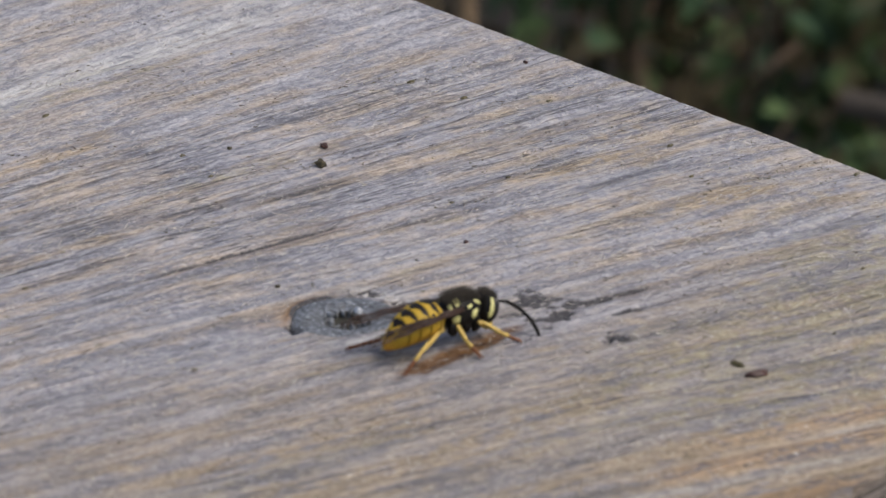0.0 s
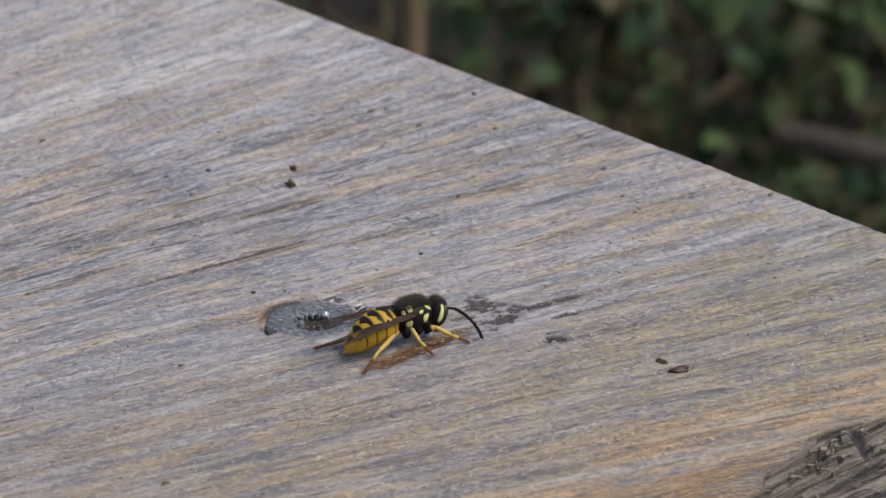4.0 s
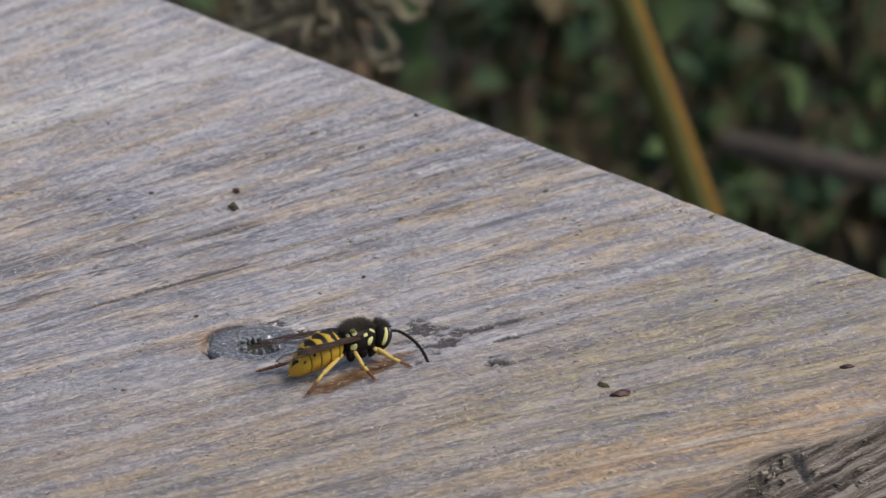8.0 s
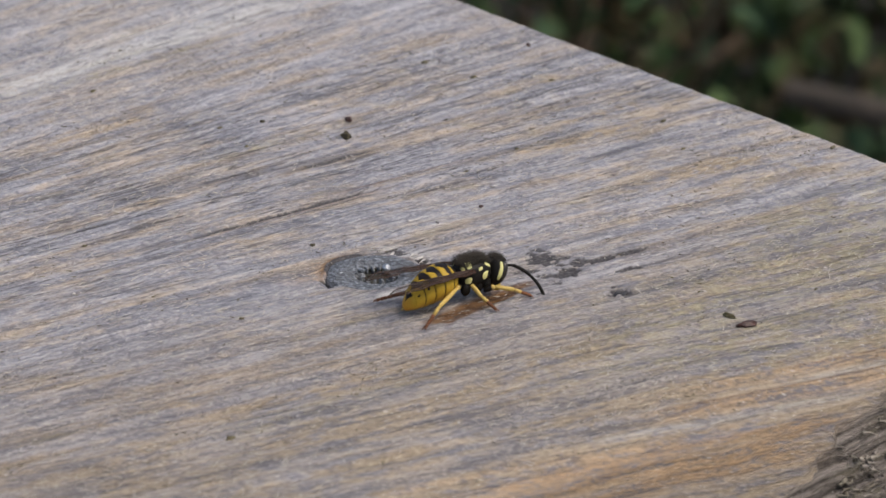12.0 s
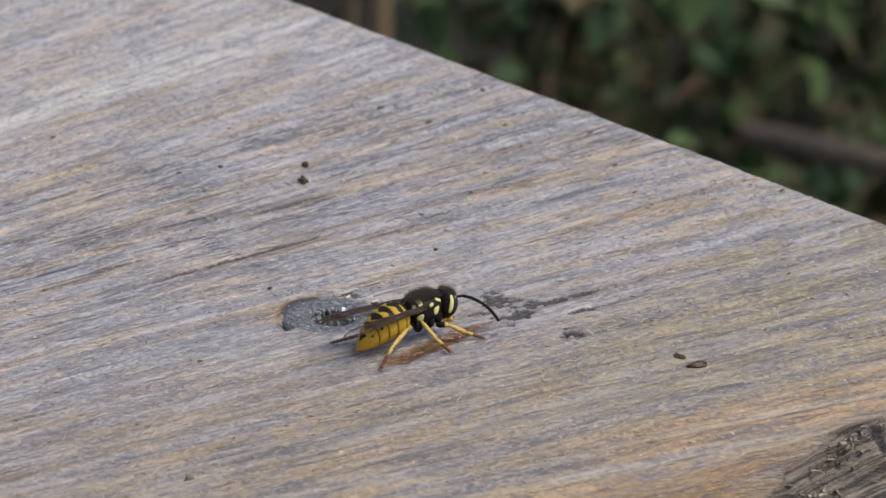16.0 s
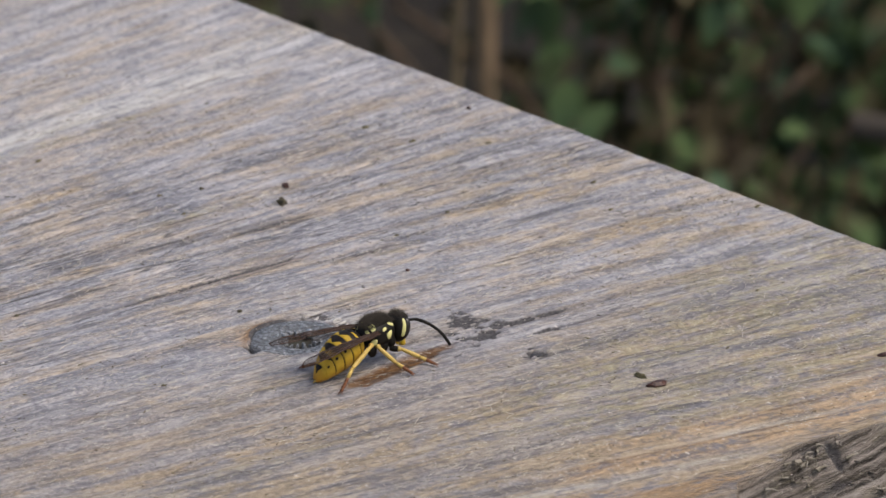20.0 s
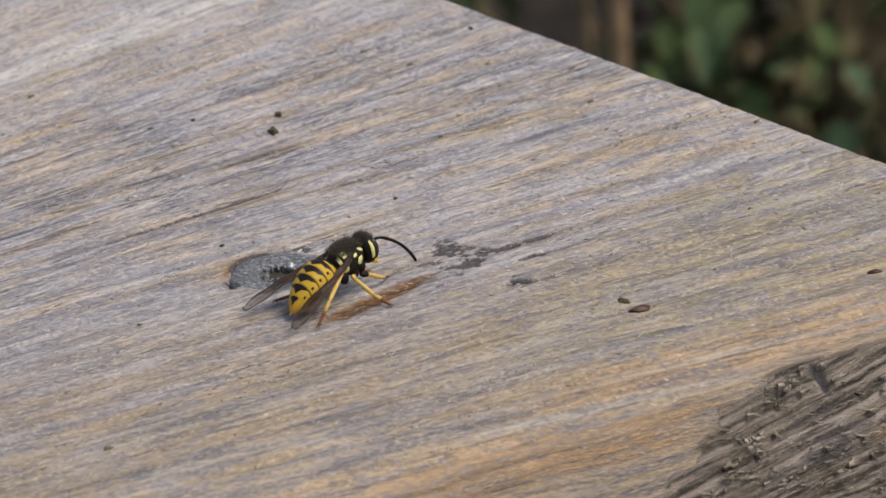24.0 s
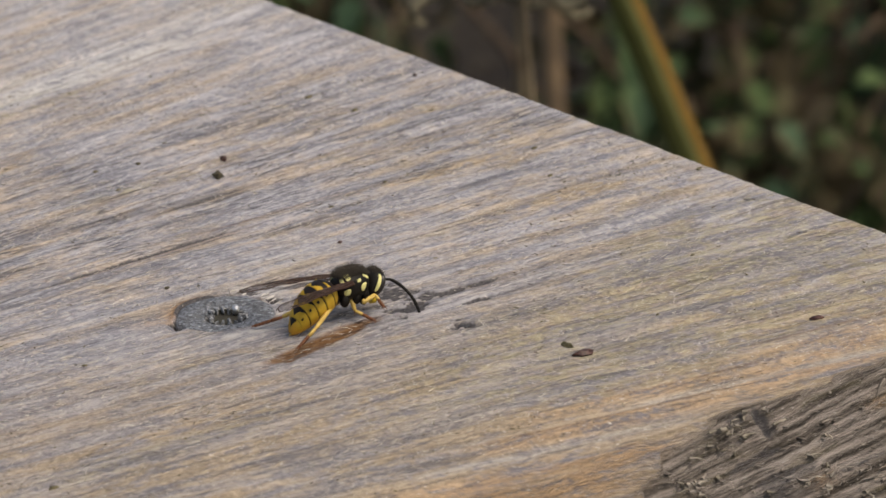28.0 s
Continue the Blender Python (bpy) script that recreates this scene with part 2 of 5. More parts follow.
def plain(name, colour, rough=0.6, metal=0.0, vary=0.25, scale=900.0, bump=0.0, second=None):
    """A plain surface with fine uneven tone and relief."""
    m, t, b = nodes_of(name, rough, metal)
    co = t.nodes.new("ShaderNodeTexCoord").outputs["Object"]
    n = noise_at(t, co, scale, 4, 0.6)
    other = second or tuple(c * (1 - vary) for c in colour)
    t.links.new(mix(t, spread(t, n, 0.3, 0.7), (*other, 1), (*colour, 1)), b.inputs["Base Color"])
    if bump:
        relief(t, b, n, 0.7, bump)
    return m


WOOD = weathered_wood()
# ------------------------------------------------------------------ the plank
FAN, LEAN = 0.024, -0.015     # how the grain fans out across the plank
END_X, FAR_Y, THICK = 7.02, 15.5, 5.2   # centimetres


def grain_line(x, y):
    return (y + LEAN / FAN) * np.exp(-FAN * np.clip(x, -16, 9))


def streak(x, c, at, width, reach, fade=1.2):
    """Strength of a streak that follows the grain through the place at."""
    line = grain_line(np.array(at[0]), np.array(at[1]))
    wander = (soft_noise(x * 0.8 + at[1] * 7, c * 0 + at[0], 91) - 0.5) * width * 1.4
    across = np.exp(-(((c - line + wander) / width) ** 2))
    return across * smooth_between(reach[0] - fade, reach[0] + fade, x) * (1 - smooth_between(reach[1] - fade, reach[1] + fade, x))


GROOVE = (0.86, -1.45, 0.84)  # middle and half length of the scraped groove
SCREW = (0.57, -0.18, 0.53)   # middle and radius, centimetres


def near_edge(x):
    """Where the worn near edge of the top runs."""
    return worn_line(x) + edge_wave(x)


def worn_line(x):
    return -5.40 + 0 * x


def edge_wave(x):
    return (soft_noise(x * 1.7 + 40, x * 0, 5) - 0.5) * 0.05 + (soft_noise(x * 6 + 10, x * 0, 6) - 0.5) * 0.025


def plank_surface(x, s):
    """Points and masks of the plank's skin. s runs down the worn side below zero, and across the top above it."""
    edge = near_edge(x)
    y = np.where(s >= 0, edge + s, edge + 0.42 * s)
    low = np.clip(-s, 0, 10)
    along_x = x - 1.78 * low      # the grain runs slantwise down the worn side
    c = grain_line(along_x, y - edge_wave(x) * np.exp(-((np.maximum(s, 0) / 0.6) ** 2)) - 1.9 * low)
    ridge = (soft_noise(x * 0.15 + 3, c * 2.2, 11) - 0.5) * 0.030
    ridge += (soft_noise(x * 0.3 + 9, c * 6.0, 12) - 0.5) * 0.026
    ridge += (soft_noise(x * 0.8, c * 13.0, 13) - 0.5) * 0.014
    pit = np.clip(soft_noise(x * 0.5 + 5, c * 9.0, 14) - 0.68, 0, 1) * -0.09
    z = ridge + pit + (soft_noise(x * 5, y * 5, 15) - 0.5) * 0.006
    masks = {k: np.zeros_like(x) for k in ("tan", "pale", "moss", "fresh", "stain_and_shade", "side", "lined", "ochre", "worn", "dingy")}
    for at, width, reach, k in PALE:
        masks["pale"] += k * streak(x, c, at, width, reach)
    for at, width, reach, k in TAN:
        masks["tan"] += k * streak(x, c, at, width, reach, 0.7)
    for at, width, reach, k in MOSS:
        masks["moss"] += k * streak(x, c, at, width, reach)
    for at, width, reach, k in DARK:
        d = streak(x, c, at, width, reach, 0.6)
        masks["stain_and_shade"] += 1.25 * k * d
        z -= 0.03 * k * d
    for line, width, reach, k in OCHRE:
        masks["ochre"] += k * streak(x, c, (0, line + 0.625), width, reach, 0.5)
    for line, width, reach, k in WHITISH:
        masks["pale"] += k * streak(x, c, (0, line + 0.625), width, reach, 0.3)
    for line, width, reach, k in BROWN:
        masks["fresh"] += k * streak(x, c, (0, line + 0.625), width, reach, 0.4)
    masks["moss"] += 0.15 * (1 - smooth_between(-3.4, -1.8, y))
    masks["moss"] += 0.50 * smooth_between(-0.5, 3.0, x) * smooth_between(-5.0, -4.2, y) * (1 - smooth_between(-2.6, -1.4, y))
    masks["moss"] += 0.22 * smooth_between(2.2, 6.0, x - 0.25 * y) * smooth_between(-7, -2, y) * (1 - smooth_between(2.5, 5.5, y))
    masks["tan"] += 0.6 * (1 - smooth_between(-5.3, -3.6, y)) * (0.35 + 0.65 * soft_noise(x * 0.3, c * 3.5, 24))
    masks["tan"] += 0.55 * (1 - smooth_between(-3.0, -0.8, y)) * (0.25 + 0.75 * soft_noise(x * 0.35 + 8, c * 2.4, 25))
    masks["pale"] += 0.22 * smooth_between(3.5, 8.5, y)
    masks["dingy"] = (1 - smooth_between(-2.2, 0.6, y + 0.15 * x)) * (0.45 + 0.55 * soft_noise(x * 0.4 + 2, c * 2.0, 29))
    masks["lined"] = 0.46 - 0.34 * smooth_between(4, 7, y) + 0.54 * smooth_between(0.4, 2.2, y) * (1 - smooth_between(4.4, 6.2, y))
    # the long crack
    k = streak(x, c, (0.87, 1.84), 0.042, (-0.25, 1.95), 0.35)
    z -= 0.07 * k
    masks["stain_and_shade"] += 1.1 * k
    masks["fresh"] += 0.5 * streak(x, c, (0.87, 1.76), 0.04, (-0.2, 2.2), 0.4)
    k = streak(x, c, (1.87, 1.98), 0.02, (1.7, 3.5), 0.5)
    masks["fresh"] += 0.55 * k
    # a thin crack that runs out of the screw hole
    arc = 0.24 + 0.20 * (x - 1.0) - 0.19 * (x - 1.0) ** 2
    k = np.exp(-(((y - arc) / 0.022) ** 2)) * smooth_between(0.85, 1.0, x) * (1 - smooth_between(1.5, 1.85, x))
    z -= 0.03 * k
    masks["stain_and_shade"] += 0.8 * k
    # the scraped groove
    u, v = (x - GROOVE[0]), (y - GROOVE[1]) - 0.2 * (x - GROOVE[0])
    ragged = (soft_noise(x * 6, c * 14, 21) - 0.5) * 0.7
    k = 1 - smooth_between(0.55, 1.1, (u / GROOVE[2]) ** 2 + (v / 0.16) ** 2 + ragged)
    masks["fresh"] += k * (0.55 + 0.45 * smooth_between(0.3, 0.6, soft_noise(x * 1.5, c * 22, 27)))
    z -= 0.018 * k
    # dark pits beside it, coloured darker the deeper they go
    for px, py, rx, ry, depth in PITS:
        ragged = (soft_noise(x * 7 + px, c * 16, 22) - 0.5) * 1.3 + (soft_noise(x * 18, c * 26, 23) - 0.5) * 1.3
        k = 1 - smooth_between(0.45, 1.05, ((x - px) / rx) ** 2 + ((y - py) / ry) ** 2 + ragged)
        masks["stain_and_shade"] += (0.42 + 8 * depth) * k
        z -= depth * k
    for px, py, rx, ry in ((2.12, -0.95, 0.42, 0.42), (2.55, -1.22, 0.55, 0.16), (2.65, -1.58, 0.32, 0.12), (2.25, -1.98, 0.22, 0.20)):
        near = np.exp(-(((x - px) / rx) ** 2) - ((y - py) / ry) ** 2)
        masks["stain_and_shade"] += 0.30 * near * (0.35 + 0.65 * soft_noise(x * 9, c * 14, 28))
        masks["pale"] += 0.12 * near
    # the countersunk hole
    dx, dy = x - SCREW[0], y - SCREW[1]
    ang = np.arctan2(dy, dx)
    r = np.hypot(dx, dy) / SCREW[2]
    rim = 0.925 + 0.05 * (soft_noise(ang * 3 + 50, ang * 0, 31) - 0.4) - 0.22 * np.exp(-(((ang + 1.75) / 0.8) ** 2)) + 0.27 * np.exp(-(((ang - 2.92) / 0.17) ** 2)) + 0.035 * np.exp(-(((ang - 2.0) / 0.45) ** 2))
    k = 1 - smooth_between(rim - 0.02, rim + 0.03, r)
    z = z + 0.008 * np.exp(-(((r - rim - 0.05) / 0.07) ** 2)) * (0.4 + 0.6 * smooth_between(1.2, 2.0, ang))
    z = z * (1 - k) - 0.07 * k - 0.06 * np.exp(-(((ang - 2.92) / 0.2) ** 2) - ((r - 1.08) / 0.10) ** 2)
    near = np.exp(-(((r - rim) / 0.10) ** 2))
    # shade on the hole's wall, upper-left rim and left cavity is coloured in
    masks["stain_and_shade"] += 0.9 * smooth_between(0.25, 0.6, k) + 1.3 * np.exp(-(((r - rim - 0.03) / 0.06) ** 2)) * smooth_between(1.0, 1.4, ang) * (1 - smooth_between(2.3, 2.7, ang)) * (0.4 + 0.9 * soft_noise(x * 9, y * 9, 34)) + 1.0 * np.exp(-(((ang - 2.92) / 0.16) ** 2) - ((r - 1.08) / 0.12) ** 2) + 0.8 * np.exp(-(((ang - 1.35) / 0.12) ** 2) - ((r - rim - 0.05) / 0.05) ** 2)
    masks["ochre"] += 0.55 * np.exp(-(((r - 1.15) / 0.20) ** 2)) * smooth_between(1.7, 2.2, ang) * (1 - smooth_between(2.85, 3.0, ang)) + 0.5 * np.exp(-(((r - 1.6) / 0.35) ** 2) - ((ang - 2.75) / 0.16) ** 2)
    masks["fresh"] += 0.9 * np.exp(-(((r - rim - 0.09) / 0.09) ** 2)) * smooth_between(1.3, 1.6, ang) * (1 - smooth_between(2.5, 2.9, ang))
    masks["pale"] += 0.6 * np.exp(-(((r - 1.05) / 0.12) ** 2) - ((ang + 1.9) / 0.9) ** 2)
    # slits between the torn splinters, with their shade put in as dark colour
    slit = smooth_between(0.52, 0.70, soft_noise(x * 1.2, (y - 0.25 * x) * 11 + 3, 33)) * smooth_between(0.98, 1.06, r) * (1 - smooth_between(1.22, 1.42, r)) * smooth_between(-0.25, 0.1, ang) * (1 - smooth_between(0.75, 1.1, ang))
    z -= 0.035 * slit
    masks["stain_and_shade"] += 0.75 * slit
    masks["pale"] += 0.55 * (1 - smooth_between(1.25, 1.7, r)) * smooth_between(1.0, 1.1, r) * smooth_between(-0.3, 0.1, ang) * (1 - smooth_between(0.8, 1.2, ang))
    # the torn side
    bare = 0.42 * np.clip(2.75 - x, 0, 6) ** 1.15
    rough = (soft_noise(x * 3, s * 5, 41) - 0.5) * 0.16 + (soft_noise(x * 11, s * 14, 48) - 0.5) * 0.06 + (soft_noise(x * 0.8, c * 7, 47) - 0.5) * 0.16
    masks["side"] = smooth_between(-0.01, 0.025, low - bare + rough) * (s < 0)
    v = c - 0.47 * x
    masks["worn"] = smooth_between(-0.4, 0.1, -s)
    ledge = soft_noise(along_x * 0.5 + 3, v * 1.5, 42) * 6
    ledge = (np.floor(ledge) + smooth_between(0.75, 1.0, ledge - np.floor(ledge))) / 6
    torn = (ledge - 0.5) * 0.07 + (soft_noise(along_x * 0.5, v * 4.5, 43) - 0.5) * 0.035 + (soft_noise(along_x * 0.6, v * 9, 44) - 0.5) * 0.03 + (soft_noise(x * 4, v * 3, 45) - 0.5) * 0.012
    torn *= smooth_between(0.0, 0.25, low - bare)
    # a gap under a lifted strand, its shade painted dark
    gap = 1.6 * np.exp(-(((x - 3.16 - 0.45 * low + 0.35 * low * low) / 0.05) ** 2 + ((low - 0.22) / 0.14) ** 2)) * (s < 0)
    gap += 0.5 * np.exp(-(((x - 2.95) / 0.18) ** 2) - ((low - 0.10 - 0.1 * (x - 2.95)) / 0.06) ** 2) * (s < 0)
    masks["stain_and_shade"] += 1.3 * gap
    y = y - torn * 0.6 + 0.04 * gap
    z = z - low * 0.90 + torn * 0.8 - 0.05 * gap
    z -= 0.12 * np.exp(-((s / 0.5) ** 2)) * (s >= 0) + 0.12 * (s < 0)
    for px, pl, rx, rl in ((3.72, 0.95, 0.16, 0.07), (4.75, 0.40, 0.2, 0.06), (2.2, 1.2, 0.12, 0.05), (5.3, 1.1, 0.2, 0.06)):
        masks["ochre"] += 0.85 * np.exp(-(((x - px) / rx) ** 2) - ((low - pl - 0.05 * (x - px)) / rl) ** 2) * (s < 0)
    masks["stain_and_shade"] += 0.5 * smooth_between(0.66, 0.8, soft_noise(along_x * 1.0 + 5, v * 3.0, 46)) * smooth_between(0.3, 0.5, low - bare)
    return np.stack([x, y, z], -1), np.stack([along_x, np.where(masks["side"] > 0.5, v, c), z * 0], -1), masks


PALE = [
    ((3.4, 7.40), 0.15, (-9, 5.0), 1.5), ((3.2, 7.80), 0.07, (-9, 4.6), 1.2), ((5.0, 8.0), 0.35, (4.2, 6.6), 0.35), ((0.6, -0.75), 0.12, (-0.6, 2.4), 0.35),
    ((0.6, 0.75), 0.25, (0.9, 3.0), 0.3), ((2.83, -4.78), 0.05, (2.6, 3.0), 0.70), ((2.15, -4.70), 0.05, (1.9, 2.4), 0.60), ((-0.65, 0.59), 0.12, (-1.1, -0.2), 0.35),
]
TAN = [
    ((-1.94, 1.37), 0.14, (-2.2, -1.7), 0.70), ((-1.01, 0.33), 0.10, (-1.3, -0.7), 0.80), ((0.96, 1.82), 0.08, (0.6, 1.3), 0.70), ((-0.18, 3.02), 0.08, (-0.4, 0.1), 0.70),
    ((1.16, 5.20), 0.10, (0.7, 1.6), 0.90), ((4.55, 6.69), 0.10, (4.3, 4.8), 0.60), ((5.70, 2.27), 0.08, (5.4, 6.0), 0.70), ((4.47, 1.89), 0.07, (4.3, 4.7), 0.70),
    ((5.32, 0.33), 0.13, (4.8, 5.8), 1.00), ((5.09, 1.70), 0.11, (4.6, 5.5), 0.80), ((4.08, -1.63), 0.10, (3.7, 4.4), 0.60), ((1.74, -4.56), 0.16, (1.0, 2.5), 1.00),
    ((0.19, -5.23), 0.22, (-0.5, 0.9), 1.00), ((3.20, -4.73), 0.13, (2.4, 4.0), 0.90), ((-0.65, -3.69), 0.10, (-1.1, -0.2), 0.60), ((-2.37, -3.33), 0.14, (-2.8, -1.9), 0.60),
    ((1.01, 4.97), 0.06, (0.3, 1.7), 0.50), ((1.43, -4.86), 0.08, (1.0, 1.8), 0.80), ((0.31, 0.63), 0.05, (0.2, 0.4), 0.60), ((4.50, 0.70), 0.08, (4.1, 4.9), 0.70),
    ((0.74, 1.65), 0.08, (0.4, 1.1), 0.50), ((1.29, 5.29), 0.10, (0.8, 1.8), 0.80), ((0.41, 4.84), 0.07, (-0.4, 1.2), 0.70), ((3.06, 4.57), 0.08, (2.6, 3.5), 0.60),
    ((4.37, 6.61), 0.08, (4.0, 4.8), 0.60), ((3.16, 3.16), 0.05, (2.9, 3.4), 0.60), ((2.71, 1.92), 0.07, (2.0, 3.4), 0.70), ((6.82, 4.41), 0.08, (6.4, 7.0), 0.70), ((5.70, 2.32), 0.06, (5.3, 6.1), 0.80),
    ((4.73, 1.76), 0.09, (4.1, 5.4), 0.80), ((5.21, 0.27), 0.11, (4.6, 5.8), 0.90), ((6.38, -0.33), 0.10, (5.9, 6.9), 0.50), ((3.84, 1.59), 0.06, (3.3, 4.4), 0.60), ((6.32, 1.17), 0.09, (5.9, 6.7), 0.50),
    ((-0.04, 1.89), 0.07, (-0.5, 0.4), 0.60), ((0.26, 1.36), 0.08, (-0.3, 0.9), 0.60), ((-1.04, -2.5), 0.12, (-1.6, -0.4), 0.60), ((-1.86, -2.36), 0.10, (-2.6, -1.2), 0.60), ((-3.79, -1.93), 0.10, (-4.6, -2.9), 0.60),
    ((-0.25, -2.09), 0.10, (-0.8, 0.4), 0.60), ((-1.78, -3.15), 0.10, (-2.6, -1.0), 0.60), ((2.71, -2.0), 0.12, (2.4, 3.0), 0.90), ((4.03, -2.04), 0.12, (3.6, 4.4), 0.70), ((4.88, -3.42), 0.10, (4.2, 5.6), 0.80),
    ((4.03, -3.59), 0.10, (3.4, 4.6), 0.60), ((2.53, -2.68), 0.12, (2.2, 2.9), 0.60), ((1.71, -4.41), 0.10, (1.1, 2.3), 0.70), ((1.24, -2.61), 0.10, (0.8, 1.7), 0.60), ((0.20, -3.1), 0.12, (-0.4, 0.8), 0.60),
]
MOSS = [
    ((2.04, 3.66), 0.07, (1.6, 2.4), 0.90), ((3.36, 6.92), 0.06, (2.9, 3.8), 0.80), ((6.44, -1.18), 0.10, (6.0, 6.8), 0.60), ((-2.60, 0.33), 0.07, (-3.0, -2.2), 0.60), ((5.58, -0.36), 0.05, (5.2, 6.0), 0.60), ((1.05, -2.96), 0.10, (0.7, 1.4), 0.50),
    ((2.07, 3.71), 0.07, (1.8, 2.4), 0.90), ((2.67, 7.19), 0.07, (2.2, 3.2), 0.80), ((2.19, 6.77), 0.05, (1.2, 3.2), 0.80), ((5.39, -2.06), 0.25, (4.5, 6.3), 0.80),
    ((2.57, -3.00), 0.30, (2.3, 2.9), 0.60), ((6.32, -1.40), 0.40, (5.4, 7.2), 0.50), ((-2.87, -2.89), 0.10, (-3.1, -2.6), 0.70), ((-0.89, -0.09), 0.07, (-1.4, -0.4), 0.70),
    ((4.74, -2.31), 0.20, (4.2, 5.4), 0.80), ((2.50, -3.07), 0.25, (2.0, 3.0), 0.80), ((2.48, -4.11), 0.14, (1.9, 3.1), 0.80), ((1.06, -3.52), 0.25, (0.4, 1.8), 0.60), ((5.49, -1.72), 0.25, (4.9, 6.2), 0.80),
    ((-1.05, -0.40), 0.08, (-1.5, -0.6), 0.80), ((-0.64, -1.13), 0.07, (-1.0, -0.2), 0.80), ((-2.26, -2.77), 0.15, (-2.9, -1.6), 0.70), ((-1.63, -2.66), 0.12, (-2.2, -1.0), 0.70), ((5.12, 4.85), 0.08, (4.7, 5.5), 0.70), ((4.42, 4.09), 0.07, (3.9, 4.9), 0.70), ((1.44, 6.7), 0.12, (0.8, 2.1), 0.70), ((6.44, 8.3), 0.12, (6.1, 6.8), 0.70),
    ((-1.15, -0.80), 0.10, (-1.6, -0.7), 0.60), ((7.62, 8.24), 0.30, (7.1, 8.2), 0.50),
]
DARK = [
    ((2.33, 2.87), 0.07, (1.6, 3.0), 0.52), ((1.14, 3.07), 0.06, (0.5, 1.7), 0.47), ((-1.14, 2.75), 0.10, (-1.4, -0.9), 0.55), ((-0.17, 4.06), 0.08, (-0.5, 0.13), 0.44), ((0.08, 3.19), 0.10, (-0.6, 1.04), 0.39), ((1.21, 2.59), 0.04, (0.7, 1.7), 0.47), ((4.83, 1.25), 0.10, (4.1, 5.5), 0.34), ((2.65, 4.64), 0.06, (2.2, 3.1), 0.36), ((-2.10, 1.17), 0.08, (-2.6, -1.6), 0.36), ((-0.76, 1.50), 0.05, (-1.4, -0.2), 0.34), ((-0.72, -1.87), 0.05, (-1.2, -0.3), 0.34),
    ((2.03, 3.02), 0.05, (0.7, 3.3), 0.39), ((-0.93, 2.65), 0.05, (-1.5, -0.4), 0.39), ((5.05, 2.97), 0.07, (3.9, 6.2), 0.31), ((4.86, 0.48), 0.16, (4.1, 5.7), 0.14),
    ((1.06, 2.29), 0.08, (0.7, 1.4), 0.27), ((-0.54, 3.29), 0.06, (-1.0, -0.1), 0.31), ((-1.15, 0.48), 0.10, (-1.9, -0.4), 0.27), ((-0.79, 1.80), 0.05, (-1.3, -0.3), 0.31),
    ((-0.98, -3.68), 0.06, (-1.4, -0.5), 0.23), ((2.15, 5.51), 0.08, (1.3, 3.0), 0.27), ((0.29, 4.85), 0.07, (-0.6, 1.2), 0.31), ((5.55, 0.48), 0.05, (4.8, 6.4), 0.22),
    ((6.44, 3.46), 0.06, (6.0, 6.9), 0.35), ((5.84, 2.89), 0.06, (5.4, 6.4), 0.35), ((5.32, 0.98), 0.10, (4.7, 6.0), 0.22), ((-2.19, -0.30), 0.09, (-2.8, -1.6), 0.30),
    ((-1.43, -1.42), 0.05, (-1.8, -1.1), 0.42), ((-1.69, -3.10), 0.05, (-2.1, -1.3), 0.42), ((-2.02, 1.59), 0.08, (-2.6, -1.4), 0.30), ((1.05, 5.32), 0.05, (0.6, 1.5), 0.35), ((0.89, 4.30), 0.05, (0.3, 1.4), 0.35), ((3.38, 5.86), 0.05, (3.0, 3.8), 0.30),
    ((-0.67, -5.84), 0.05, (-1.2, -0.2), 0.31), ((0.74, -5.59), 0.04, (0.2, 1.3), 0.35),
]
# bands along the near edge: line of the grain, width, reach, strength
OCHRE = [(-5.06, 0.10, (1.0, 5.5), 0.8), (-4.79, 0.07, (3.6, 6.6), 0.7), (-5.41, 0.11, (0.4, 3.7), 0.8), (-5.31, 0.07, (3.3, 5.4), 0.9), (-5.98, 0.11, (-2, 2.1), 0.95), (-6.27, 0.22, (-4, 1.9), 0.95), (-6.75, 0.25, (-5, 1.6), 0.9), (-4.42, 0.05, (2.5, 6.0), 0.25), (-5.75, 0.05, (-3, 1.0), 0.4)]
WHITISH = [(-5.21, 0.05, (2.1, 5.2), 0.85), (-5.60, 0.07, (-0.5, 2.5), 0.7), (-5.19, 0.06, (3.6, 5.6), 0.6), (-5.47, 0.04, (2.3, 3.3), 0.7), (-4.95, 0.04, (3.9, 4.6), 0.5)]
BROWN = [(-4.95, 0.022, (2.0, 4.2), 0.55), (-5.28, 0.03, (0.5, 3.2), 0.6), (-4.62, 0.025, (3.9, 6.6), 0.55), (-5.87, 0.02, (0, 1.8), 0.5), (-4.80, 0.015, (0.8, 2.6), 0.4)]
PITS = [
    (2.08, -1.26, 0.24, 0.16, 0.030), (2.22, -0.92, 0.24, 0.20, 0.014), (2.29, -0.66, 0.20, 0.16, 0.010), (2.40, -1.14, 0.20, 0.10, 0.025), (2.75, -1.21, 0.34, 0.085, 0.035), (3.15, -1.22, 0.22, 0.05, 0.020),
    (2.72, -1.58, 0.22, 0.055, 0.030), (2.18, -2.07, 0.14, 0.12, 0.050), (2.32, -1.86, 0.09, 0.05, 0.020), (1.57, -1.58, 0.10, 0.05, 0.025), (1.88, -1.46, 0.07, 0.04, 0.020), (1.82, -1.02, 0.16, 0.09, 0.012),
    (3.5, -0.95, 0.14, 0.025, 0.02), (4.45, 0.72, 0.12, 0.03, 0.02),
]


